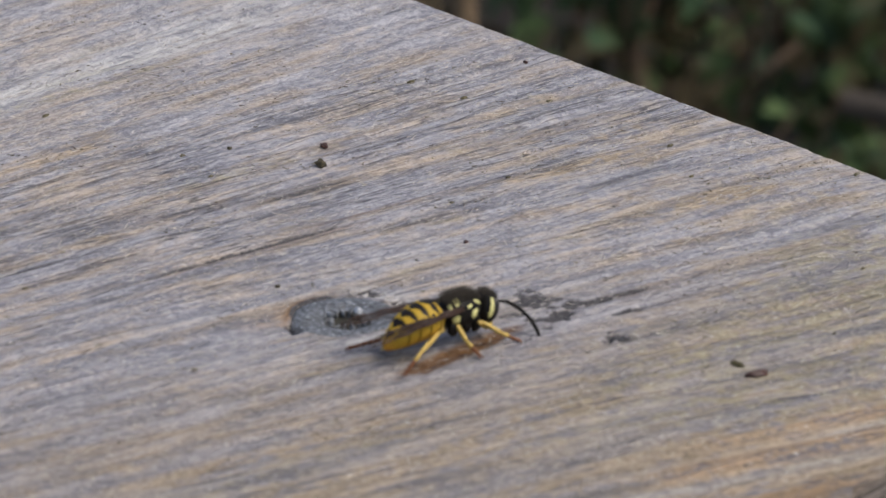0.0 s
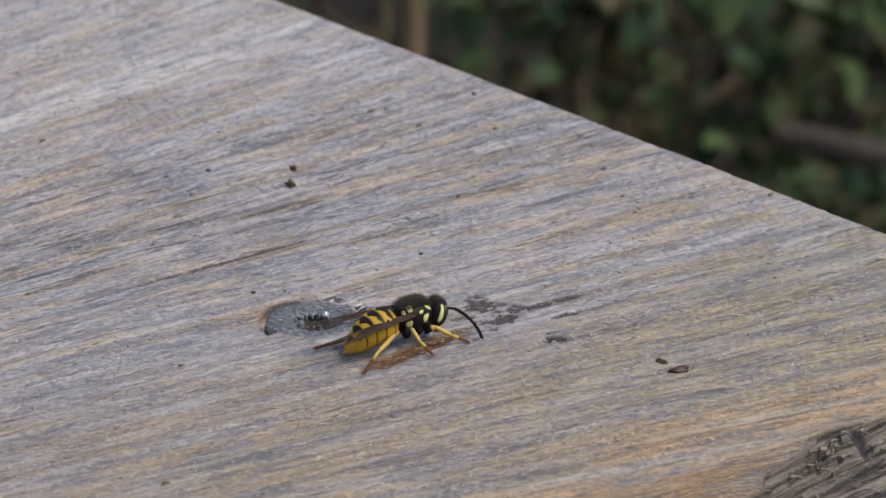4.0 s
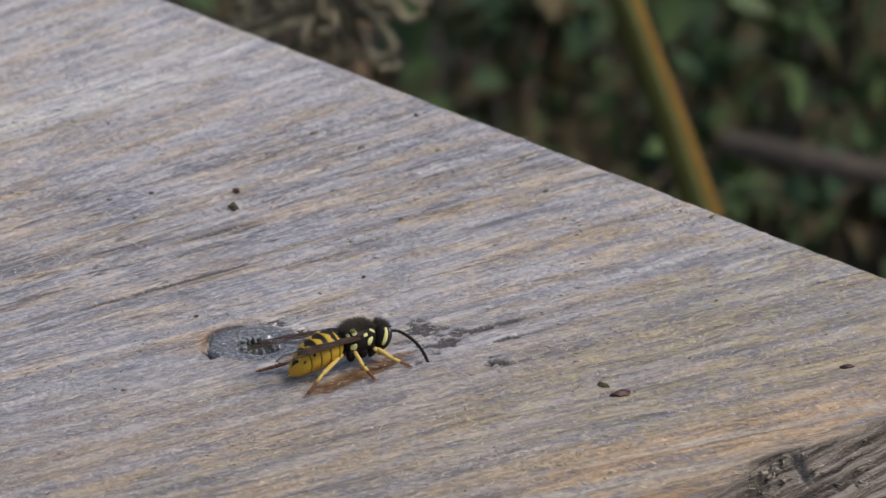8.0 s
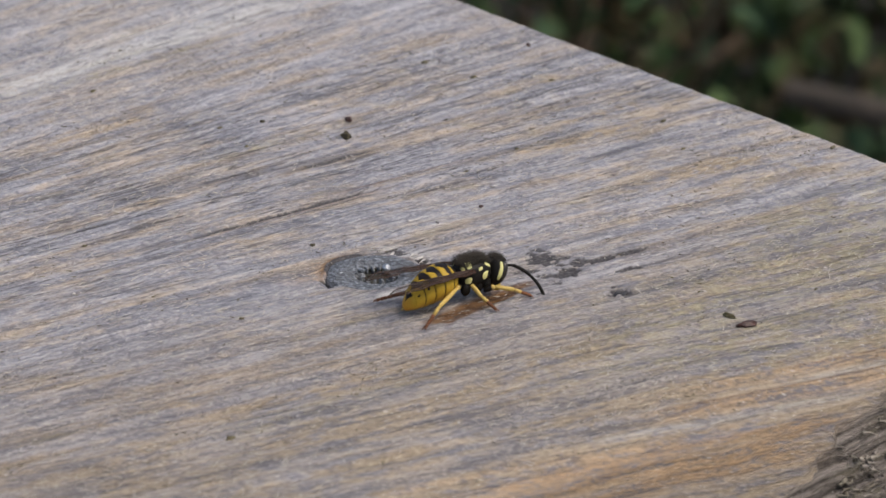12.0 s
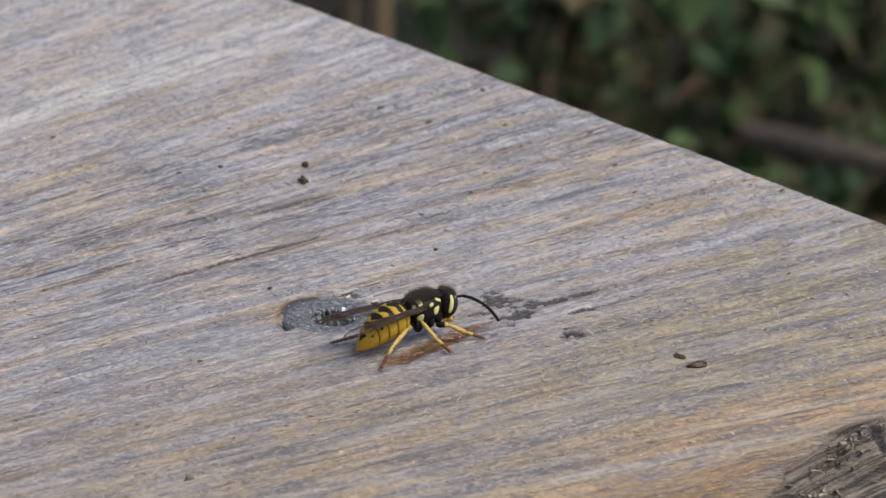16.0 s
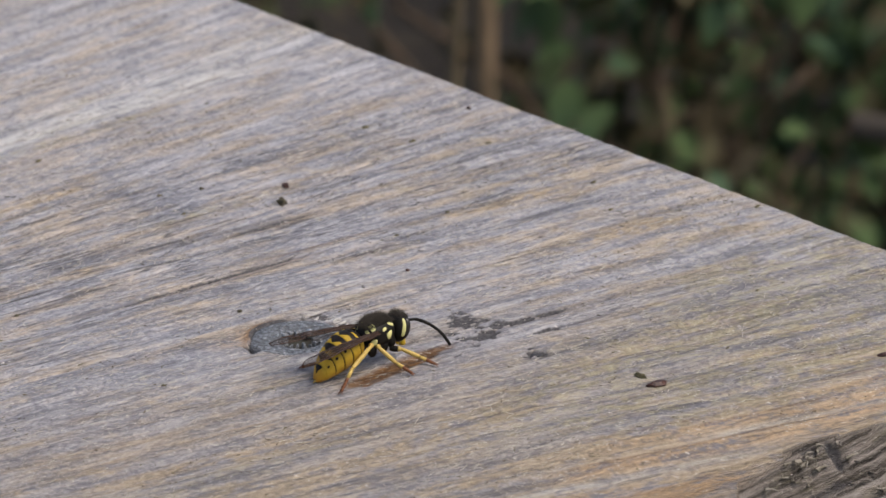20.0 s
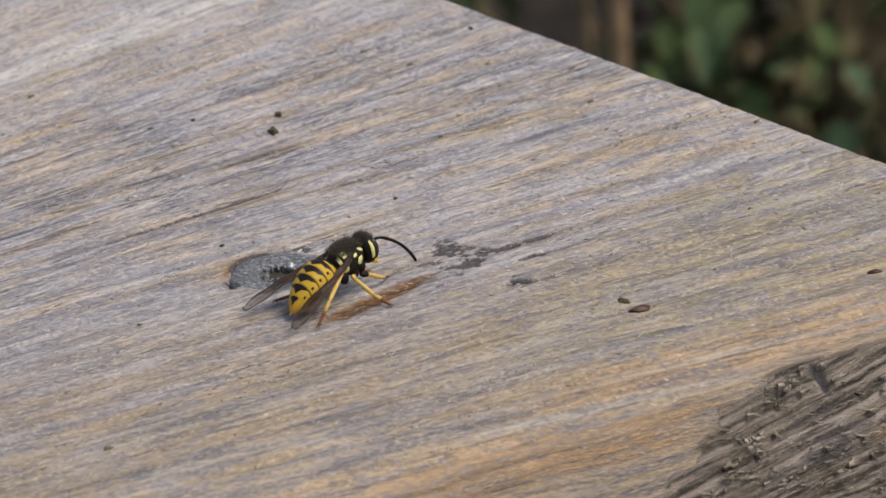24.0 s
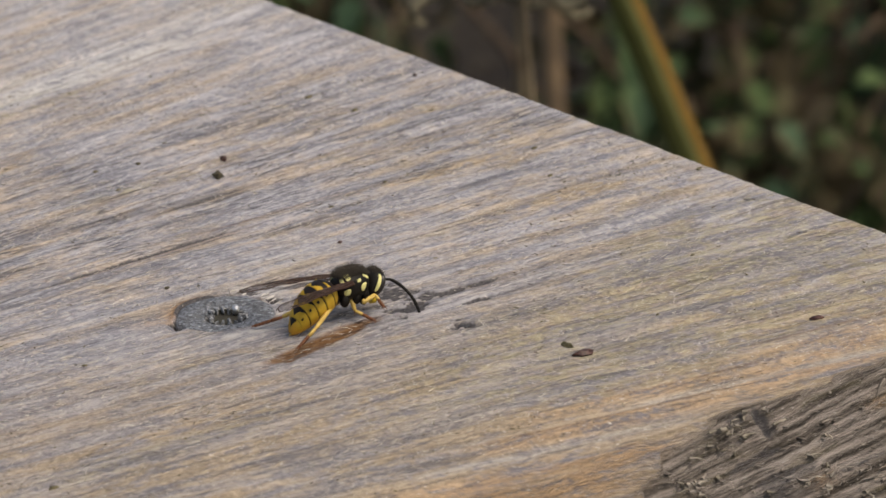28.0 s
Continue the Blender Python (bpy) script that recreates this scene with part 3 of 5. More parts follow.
def plank():
    xs = np.concatenate([np.linspace(-70, -9, 40), np.arange(-8.9, -0.3, 0.08), np.linspace(-0.3, -0.14, 5), np.linspace(-0.12, 1.22, 104), np.linspace(1.25, 3.17, 55), np.arange(3.2, END_X - 0.03, 0.07), [END_X - 0.02]])
    ss = np.concatenate([np.linspace(-4.8, -2.6, 8), np.arange(-2.55, 0, 0.035), np.linspace(0, 4.4, 130), np.linspace(4.43, 5.18, 48), np.linspace(5.2, 6.0, 50), np.linspace(6.03, 20.0, 410), [20.3, 20.8, 21.1]])
    x, s = np.meshgrid(xs, ss, indexing="ij")
    ragged_end = (soft_noise(s * 3.5, s * 0, 51) - 0.5) * 0.010 + (soft_noise(s * 12, s * 0, 52) - 0.5) * 0.012 + (soft_noise(s * 1.1, s * 0, 53) - 0.5) * 0.014 + 0.008 * (8.5 - s)
    x = x + ragged_end * smooth_between(END_X - 0.8, END_X, x)
    p, grain, masks = plank_surface(x, s)
    p[..., 2] = p[..., 2] * (1 - 0.75 * smooth_between(END_X - 0.4, END_X - 0.05, x) * (s > 0.6)) - 0.012 * smooth_between(END_X - 0.2, END_X, x)
    # round the end over and take it down
    extra = []
    for out, drop in ((0.02, 0.03), (0.035, 0.12), (0.04, 0.6), (0.04, THICK)):
        q = p[-1:].copy()
        q[..., 0] += out
        q[..., 2] = np.maximum(q[..., 2] - drop, -THICK)
        extra.append(q)
    p = np.concatenate([p] + extra, 0)
    rep = lambda a: np.concatenate([a] + [a[-1:]] * len(extra), 0)
    # close the far side downward
    wall = p[:, -1:].copy()
    wall[..., 2] = -THICK
    p = np.concatenate([p, wall], 1)
    rep2 = lambda a: np.concatenate([rep(a), rep(a)[:, -1:]], 1)
    foot = p[:, :1].copy()
    foot[..., 2] = -THICK
    p = np.concatenate([foot, p], 1)
    rep3 = lambda a: np.concatenate([rep2(a)[:, :1], rep2(a)], 1)
    me = grid_mesh("wooden_plank", p * CM, p.shape[0], p.shape[1])
    at = me.attributes.new("grain", "FLOAT_VECTOR", "POINT")
    at.data.foreach_set("vector", np.ascontiguousarray(rep3(grain), dtype=np.float32).ravel())
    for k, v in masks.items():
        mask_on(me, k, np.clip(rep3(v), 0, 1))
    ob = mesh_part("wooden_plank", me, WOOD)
    return tagged(ob, "weathered grey softwood plank with torn worn edge and tan streaks", "plank", kind="structure")


plank()


def skin_at(x, y):
    """Height of the plank's top (m) at places in centimetres."""
    x, y = np.atleast_1d(np.asarray(x, float)), np.atleast_1d(np.asarray(y, float))
    return plank_surface(x, y - near_edge(x))[0][:, 2]


FIBRE = plain("pale_fibre", (0.70, 0.64, 0.54), 0.8, 0, 0.4, 300.0, 0, (0.44, 0.40, 0.36))
TORN = plain("torn_wood", (0.64, 0.61, 0.58), 0.85, 0, 0.5, 500.0, 0, (0.38, 0.35, 0.32))
SPLINTER = plain("grey_splinter", (0.36, 0.32, 0.28), 0.85, 0, 0.5, 700.0, 0.0002, (0.12, 0.10, 0.08))


def slivers(name, places, lengths, widths, turns, lifts, bends, material, label):
    """Many thin bent slivers in one mesh; places in metres."""
    verts, faces = [], []
    for p, ln, w, a, up, be in zip(places, lengths, widths, turns, lifts, bends):
        k = len(verts)
        for i in range(4):
            u = i / 3
            d = Vector((math.cos(a + be * u), math.sin(a + be * u), up * (1.6 * u - u * u * 1.1)))
            q = Vector(p) + d * ln * u
            s = Vector((-math.sin(a), math.cos(a), 0)) * w * (1 - 0.85 * u) * 0.5
            verts += [tuple(q - s), tuple(q + s), tuple(q + Vector((0, 0, w * 0.5 * (1 - u))))]
        for i in range(3):
            b = k + 3 * i
            for j in range(3):
                faces.append((b + j, b + (j + 1) % 3, b + 3 + (j + 1) % 3, b + 3 + j))
    me = bpy.data.meshes.new(name)
    me.from_pydata(verts, [], faces)
    return tagged(mesh_part(name, me, material), label, kind="stuff")


def loose_fibres():
    r = np.random.default_rng(17)
    n = 13500
    x, y = r.uniform(-5.5, 6.95, n), r.uniform(-5.2, 9.0, n)
    keep = np.hypot(x - SCREW[0], y - SCREW[1]) > 0.60
    x, y = x[keep], y[keep]
    clump = soft_noise(x * 1.2, y * 3, 61)
    keep = r.random(len(x)) < smooth_between(0.2, 0.75, clump)
    x, y = x[keep], y[keep]
    n = len(x)
    z = skin_at(x, y) + 0.003
    turn = np.arctan(LEAN + FAN * y) + r.normal(0, 0.5, n) + math.pi * (r.random(n) < 0.5)
    slivers("wood_fibres", np.stack([x, y, z], -1) * CM, r.uniform(0.4, 1.5, n) * MM, r.uniform(0.055, 0.12, n) * MM, turn, np.abs(r.normal(0, 0.30, n)), r.normal(0, 1.1, n), FIBRE, "loose pale fibres lifting from the weathered plank")


def rim_splinters():
    """Pale spikes of torn wood that reach over the edge of the screw hole."""
    r = np.random.default_rng(19)
    n = 13
    a = np.linspace(-0.05, 0.85, n) + r.normal(0, 0.06, n)
    rad = SCREW[2] * r.uniform(1.10, 1.30, n)
    x, y = SCREW[0] + rad * np.cos(a), SCREW[1] + rad * np.sin(a)
    z = skin_at(x, y) + 0.002
    slivers("rim_splinters", np.stack([x, y, z], -1) * CM, r.uniform(0.7, 1.9, n) * MM, r.uniform(0.20, 0.50, n) * MM, math.pi + 0.2 + 0.3 * a + r.normal(0, 0.10, n), r.uniform(0.04, 0.20, n), r.normal(0, 0.2, n), TORN, "torn splinters round the sunken screw")


def side_splinters():
    r = np.random.default_rng(23)
    n = 230
    x, s = r.uniform(1.6, 6.5, n), -r.uniform(0.05, 1.6, n)
    x, s = x[-s > 0.42 * np.clip(2.75 - x, 0, 6) ** 1.15 + 0.1], s[-s > 0.42 * np.clip(2.75 - x, 0, 6) ** 1.15 + 0.1]
    n = len(x)
    p = plank_surface(x, s)[0]
    p[:, 1] -= 0.02
    p[:, 2] += 0.02
    slivers("side_splinters", p * CM, r.uniform(0.7, 3.0, n) * MM, r.uniform(0.15, 0.55, n) * MM, r.normal(0.05, 0.28, n) + math.pi * (r.random(n) < 0.35), r.normal(0.05, 0.35, n), r.normal(0, 1.7, n), SPLINTER, "curled torn splinters on the rough plank side")


def dark_fibres():
    r = np.random.default_rng(29)
    n = 5200
    x, y = r.uniform(-5.5, 6.95, n), r.uniform(-5.0, 9.0, n)
    clump = soft_noise(x * 0.9 + 30, y * 1.8, 63)
    keep = (r.random(n) < 0.08 + 0.9 * smooth_between(0.55, 0.85, clump)) & (np.hypot(x - SCREW[0], y - SCREW[1]) > 0.60)
    x, y = x[keep], y[keep]
    n = len(x)
    turn = r.uniform(0, 2 * math.pi, n)
    slivers("lichen_threads", np.stack([x, y, skin_at(x, y) + 0.003], -1) * CM, r.uniform(0.15, 0.8, n) * MM, r.uniform(0.06, 0.20, n) * MM, turn, np.abs(r.normal(0, 0.3, n)), r.normal(0, 1.4, n), THREAD, "short olive and brown threads of lichen on the plank")


THREAD = plain("olive_thread", (0.17, 0.15, 0.065), 0.9, 0, 0.5, 200.0, 0, (0.07, 0.05, 0.035))


def side_curls():
    """Curled shavings that stand off the torn side in a slanting row."""
    r = np.random.default_rng(41)
    n = 80
    low = np.concatenate([r.uniform(0.02, 1.0, 40), r.uniform(0.1, 1.5, 40)])
    x = np.concatenate([3.2 - 1.5 * low[:40] + r.normal(0, 0.20, 40), r.uniform(2.4, 6.6, 40)])
    p = plank_surface(x, -low)[0]
    p[:, 1] -= 0.03
    p[:, 2] += 0.03
    slivers("side_curls", p * CM, r.uniform(1.0, 2.6, n) * MM, r.uniform(0.3, 0.85, n) * MM, r.normal(0.2, 0.6, n), r.normal(0.25, 0.4, n), r.choice([-1, 1], n) * r.uniform(0.8, 2.6, n), CURL, "curled pale shavings on the torn plank side")


CURL = plain("pale_curl", (0.40, 0.36, 0.30), 0.85, 0, 0.5, 500.0, 0.0001, (0.16, 0.14, 0.10))
loose_fibres()
dark_fibres()
side_curls()
rim_splinters()
side_splinters()

GRIT = plain("dark_grit", (0.050, 0.050, 0.054), 0.7, 0, 0.5, 1800.0, 0.0002, (0.015, 0.015, 0.017))
CRUMB = plain("dark_crumb", (0.10, 0.085, 0.045), 0.85, 0, 0.5, 2500.0, 0.0002, (0.035, 0.03, 0.02))
FLAKE = plain("red_brown_flake", (0.085, 0.032, 0.022), 0.5, 0, 0.5, 2500.0, 0.0001, (0.03, 0.012, 0.01))
MOSSY = plain("mossy_bit", (0.15, 0.135, 0.07), 0.9, 0, 0.5, 2500.0, 0.0002, (0.06, 0.05, 0.025))


def crumb(name, x, y, size, turn, material, label, category, seed):
    """A small uneven lump lying on the plank; size in millimetres."""
    bm = bmesh.new()
    bmesh.ops.create_icosphere(bm, subdivisions=3, radius=0.5)
    for v in bm.verts:
        k = noise.noise(v.co * 2.6 + Vector((seed * 3, 0, 0))) * 0.6 + noise.noise(v.co * 7 + Vector((0, seed, 0))) * 0.25
        v.co *= 1 + k
    bmesh.ops.scale(bm, vec=[q * MM for q in size], verts=bm.verts[:])
    ob = part(name, bm, material)
    ob.matrix_world = pose(x * CM, y * CM, float(skin_at(x, y)[0]) * CM + size[2] * 0.36 * MM, 0, 0, turn)
    return tagged(ob, label, category)


crumb("soil_crumb", 2.86, 3.33, (1.05, 1.0, 0.9), 20, CRUMB, "dark green-brown crumb of soil on the plank", "crumb", 1)
crumb("soil_crumb", 3.24, 3.79, (0.7, 0.7, 0.6), 60, FLAKE, "small dark brown crumb on the plank", "crumb", 2)
crumb("soil_crumb", 2.46, 4.32, (0.5, 0.45, 0.35), 10, CRUMB, "tiny brown crumb on grey wood", "crumb", 3)
crumb("bark_flake", 2.56, -3.56, (2.1, 1.1, 0.6), -10, FLAKE, "dark red-brown flake of bark on the plank", "flake", 4)
crumb("bark_flake", 4.92, -4.34, (1.2, 0.8, 0.4), -20, FLAKE, "small red-brown flake on the plank", "flake", 5)
crumb("moss_bit", 2.58, -3.26, (0.5, 1.2, 0.5), 30, MOSSY, "curled bit of dull green moss", "moss", 6)
crumb("soil_crumb", 6.58, 4.74, (0.45, 0.45, 0.4), 0, FLAKE, "tiny black grain near the plank end", "crumb", 7)
crumb("soil_crumb", 0.54, 0.86, (0.55, 0.4, 0.3), 0, CRUMB, "tiny black grain on grey wood", "crumb", 8)
crumb("soil_crumb", 2.66, 0.74, (0.5, 0.35, 0.3), 0, FLAKE, "tiny rusty grain on grey wood", "crumb", 9)
crumb("soil_crumb", 2.20, -2.05, (1.3, 0.9, 0.4), 0, GRIT, "dark grey grain in a pit of the wood", "crumb", 10)
FADED = plain("faded_moss", (0.20, 0.175, 0.10), 0.9, 0, 0.5, 1500.0, 0.0002, (0.06, 0.05, 0.03))
for k, (x, y, size) in enumerate(((1.57, 6.28, 0.8), (1.98, 4.45, 0.7), (5.18, 4.89, 0.9), (5.31, 4.17, 0.9), (1.82, 3.74, 0.7), (3.22, 1.68, 0.6), (5.96, 3.57, 0.7), (5.94, 1.63, 0.8), (5.55, 0.85, 0.7), (6.86, -0.11, 0.8), (-1.33, 2.25, 0.6), (-1.29, -0.41, 0.6), (-3.23, -2.87, 1.0), (5.15, -2.09, 0.6), (3.76, -3.24, 0.5), (4.11, 1.93, 0.6))):
    crumb("moss_bit", x, y, (size * 0.95, size * 0.38, size * 0.36), 12 * math.sin(k * 5), FADED, "tiny olive-brown bit of moss caught in the wood grain", "moss", 20 + k)
# ------------------------------------------------------------------ the screw
def zinc():
    """Dull corroded plating with bright worn specks."""
    m, t, b = nodes_of("dull_zinc", 0.42, 0.55)
    co = t.nodes.new("ShaderNodeTexCoord").outputs["Object"]
    big, small, spots = noise_at(t, co, 420.0, 3, 0.6), noise_at(t, co, 2300.0, 4, 0.65), noise_at(t, co, 1500.0, 3, 0.6)
    col = mix(t, spread(t, small, 0.32, 0.68), (0.085, 0.088, 0.096, 1), (0.33, 0.345, 0.365, 1))
    col = mix(t, spread(t, big, 0.45, 0.65, 0.0, 0.55), col, (0.12, 0.115, 0.11, 1))
    bare = spread(t, spots, 0.60, 0.68)
    t.links.new(mix(t, bare, col, (0.80, 0.82, 0.84, 1)), b.inputs["Base Color"])
    t.links.new(spread(t, spots, 0.58, 0.70, 0.5, 0.25), b.inputs["Roughness"])
    relief(t, b, calc(t, "ADD", small, calc(t, "MULTIPLY", spots, 1.5)), 0.9, 0.0003)
    return m


STEEL = zinc()
BARE = plain("bare_metal", (0.72, 0.74, 0.76), 0.3, 0.8, 0.5, 2500.0, 0.0003, (0.35, 0.36, 0.38))
DARK_OLIVE = plain("dark_olive", (0.045, 0.042, 0.028), 0.8, 0.0, 0.5, 1500.0, 0.0001)


def rings(name, profile, n=40):
    """A turned shape about z from (radius, height) pairs."""
    a = np.linspace(0, 2 * math.pi, n, endpoint=False)
    pts = np.array([[(r * math.cos(k), r * math.sin(k), h) for k in a] for r, h in profile])
    return grid_mesh(name, pts, len(profile), n, True)


def screw():
    top = new("screw")
    top.matrix_world = pose(SCREW[0] * CM, SCREW[1] * CM, -0.00008, 2.2, -1.0, 0)
    R = SCREW[2] * CM
    head = rings("head", [(0.0002, -0.0007), (0.0021, -0.0007), (0.0022, -0.0002), (0.0025, -0.0001), (R * 0.66, 0.00008), (R * 0.90, 0.00000), (R * 0.985, -0.0002), (R * 1.01, -0.0007), (R * 0.95, -0.0016)], 48)
    mesh_part("head", head, STEEL, top, "dull grey zinc-plated head")
    mesh_part("drive_recess", rings("drive_recess", [(0.00002, -0.00055), (0.0012, -0.00057), (0.00205, -0.0006), (0.00212, -0.0003)], 24), DARK_OLIVE, top, "dirt-filled drive recess")
    for k in range(16):
        a = k / 16 * 2 * math.pi
        bm = bmesh.new()
        bmesh.ops.create_cube(bm, size=1, matrix=Matrix.Rotation(a, 4, "Z") @ Matrix.Translation((0.00178, 0, -0.0003)) @ Matrix.Diagonal((0.0005 + 0.0002 * (k % 4), 0.00020 + 0.00005 * (k % 3), 0.0005 + 0.0002 * (k % 3), 1)))
        bmesh.ops.bevel(bm, geom=bm.edges[:], offset=0.00006, segments=1, affect="EDGES")
        part("rib", bm, STEEL, top)
    bm = bmesh.new()
    bmesh.ops.create_icosphere(bm, subdivisions=2, radius=0.0005, matrix=Matrix.Translation((0.0014, 0.0003, 0.0001)) @ Matrix.Diagonal((0.9, 0.9, 1.1, 1)))
    part("burr", bm, BARE, top, "bright bare metal burr")
    shank = rings("shank", [(R * 0.55, -0.0012), (0.0024, -0.004), (0.0024, -0.03), (0.0002, -0.034)], 16)
    mesh_part("shank", shank, STEEL, top)
    return tagged(top, "dull grey zinc screw head sunk in the wood", "screw")


screw()

# ------------------------------------------------------------------ the wasp, in millimetres about the waist
def shell(name, rough, colour, second, scale=2500.0, bump=0.00004, coat=0.0, gloss=0.3):
    m, t, b = nodes_of(name, rough)
    co = t.nodes.new("ShaderNodeTexCoord").outputs["Object"]
    n = noise_at(t, co, scale, 3, 0.6)
    t.links.new(mix(t, n, (*second, 1), (*colour, 1)), b.inputs["Base Color"])
    b.inputs["Specular IOR Level"].default_value = gloss
    b.inputs["Coat Weight"].default_value = coat
    b.inputs["Coat Roughness"].default_value = 0.3
    relief(t, b, n, 0.4, bump)
    return m


def banded():
    """Yellow shell with black marks, told by the attribute "black"."""
    m, t, b = nodes_of("banded_shell", 0.46)
    b.inputs["Specular IOR Level"].default_value = 0.18
    co = t.nodes.new("ShaderNodeTexCoord").outputs["Object"]
    n = noise_at(t, co, 1800.0, 4, 0.6)
    yellow = mix(t, n, (0.36, 0.215, 0.015, 1), (0.60, 0.405, 0.052, 1))
    # one tone for the rusty tip and for shade painted on the lower side
    yellow = mix(t, named(t, "rusty").outputs["Fac"], yellow, (0.46, 0.22, 0.03, 1))
    col = mix(t, spread(t, calc(t, "ADD", named(t, "black").outputs["Fac"], calc(t, "MULTIPLY", calc(t, "SUBTRACT", n, 0.5), 0.25)), 0.4, 0.6), yellow, (0.014, 0.010, 0.008, 1))
    t.links.new(col, b.inputs["Base Color"])
    relief(t, b, n, 0.3, 0.00004)
    return m


BLACK = shell("black_shell", 0.5, (0.012, 0.010, 0.008), (0.006, 0.005, 0.004), gloss=0.2)
YELLOW = shell("yellow_shell", 0.4, (0.85, 0.62, 0.06), (0.62, 0.40, 0.03))
PALE_YELLOW = shell("pale_yellow_shell", 0.4, (0.78, 0.75, 0.34), (0.58, 0.54, 0.19))
RUSTY = shell("rusty_shell", 0.45, (0.25, 0.10, 0.04), (0.12, 0.045, 0.022))
LEGGY = shell("yellow_leg", 0.4, (0.68, 0.50, 0.15), (0.44, 0.29, 0.07))
EYE = shell("dark_eye", 0.18, (0.02, 0.016, 0.013), (0.012, 0.01, 0.008), coat=0.5)
BANDED = banded()


def wing_material():
    m, t, b = nodes_of("smoky_wing", 0.45)
    co = t.nodes.new("ShaderNodeTexCoord").outputs["Object"]
    n = noise_at(t, co, 1200.0, 3, 0.6)
    t.links.new(mix(t, n, (0.020, 0.011, 0.008, 1), (0.058, 0.033, 0.022, 1)), b.inputs["Base Color"])
    t.links.new(spread(t, named(t, "outward").outputs["Fac"], 0.30, 0.95, 0.93, 0.22), b.inputs["Alpha"])
    b.inputs["Specular IOR Level"].default_value = 0.2
    relief(t, b, n, 0.5, 0.00006)
    return m


WING = wing_material()
VEIN = shell("dark_vein", 0.4, (0.055, 0.024, 0.012), (0.03, 0.012, 0.008))
HAIR = shell("dark_hair", 0.6, (0.045, 0.036, 0.026), (0.018, 0.014, 0.010))


def tube(name, line, radii, n=10, squash=1.0):
    """A round bar along a line of points; radii may change. Ends are closed."""
    line = [Vector(p) for p in line]
    pts, up = [], Vector((0, 0, 1))
    k = len(line)
    for i, p in enumerate(line):
        way = (line[min(i + 1, k - 1)] - line[max(i - 1, 0)]).normalized()
        side = way.cross(up)
        side = side.normalized() if side.length > 1e-4 else Vector((0, 1, 0))
        over = side.cross(way)
        ring = [p + (side * math.cos(a) + over * math.sin(a) * squash) * radii[i] for a in np.linspace(0, 2 * math.pi, n, endpoint=False)]
        pts.append(ring)
    pts = [[line[0]] * n] + pts + [[line[-1]] * n]
    return grid_mesh(name, np.array([[tuple(q) for q in r] for r in pts]), len(pts), n, True)


def body_of_rings(name, stations, n=32, power=2.0):
    """A shell along x from (x, middle z, half width, half height) in millimetres; returns the mesh and its u, angle."""
    a = np.linspace(0, 2 * math.pi, n, endpoint=False)
    pts, us, an = [], [], []
    m = len(stations)
    for i, (x, z, w, h) in enumerate(stations):
        ca, sa = np.cos(a), np.sin(a)
        rr = (np.abs(ca) ** power + np.abs(sa) ** power) ** (-1 / power)
        pts.append(np.stack([np.full(n, x), w * rr * sa, z + h * rr * ca], -1))
        us.append(np.full(n, i / (m - 1)))
        an.append(np.minimum(a, 2 * math.pi - a))
    return grid_mesh(name, np.array(pts) * MM, m, n, True), np.array(us), np.array(an)


def abdomen_shape(x):
    """Middle height, half width and half height of the abdomen, x from 0 (waist) to 1 (tip)."""
    round_ = (1 - (1 - min(1, x / 0.30)) ** 2.2) ** 0.5 if x < 0.30 else max(0.0, 1 - ((x - 0.30) / 0.71) ** 2.1) ** 0.72
    return 3.05 - 0.35 * x - 1.40 * x ** 2.4 + 0.1 * math.sin(x * 3), 1.82 * round_ + 0.05, 1.70 * round_ + 0.05


ABDOMEN = 6.4
wasp = tagged(new("wasp"), "yellow and black wasp scraping fibres from the weathered plank", "wasp")


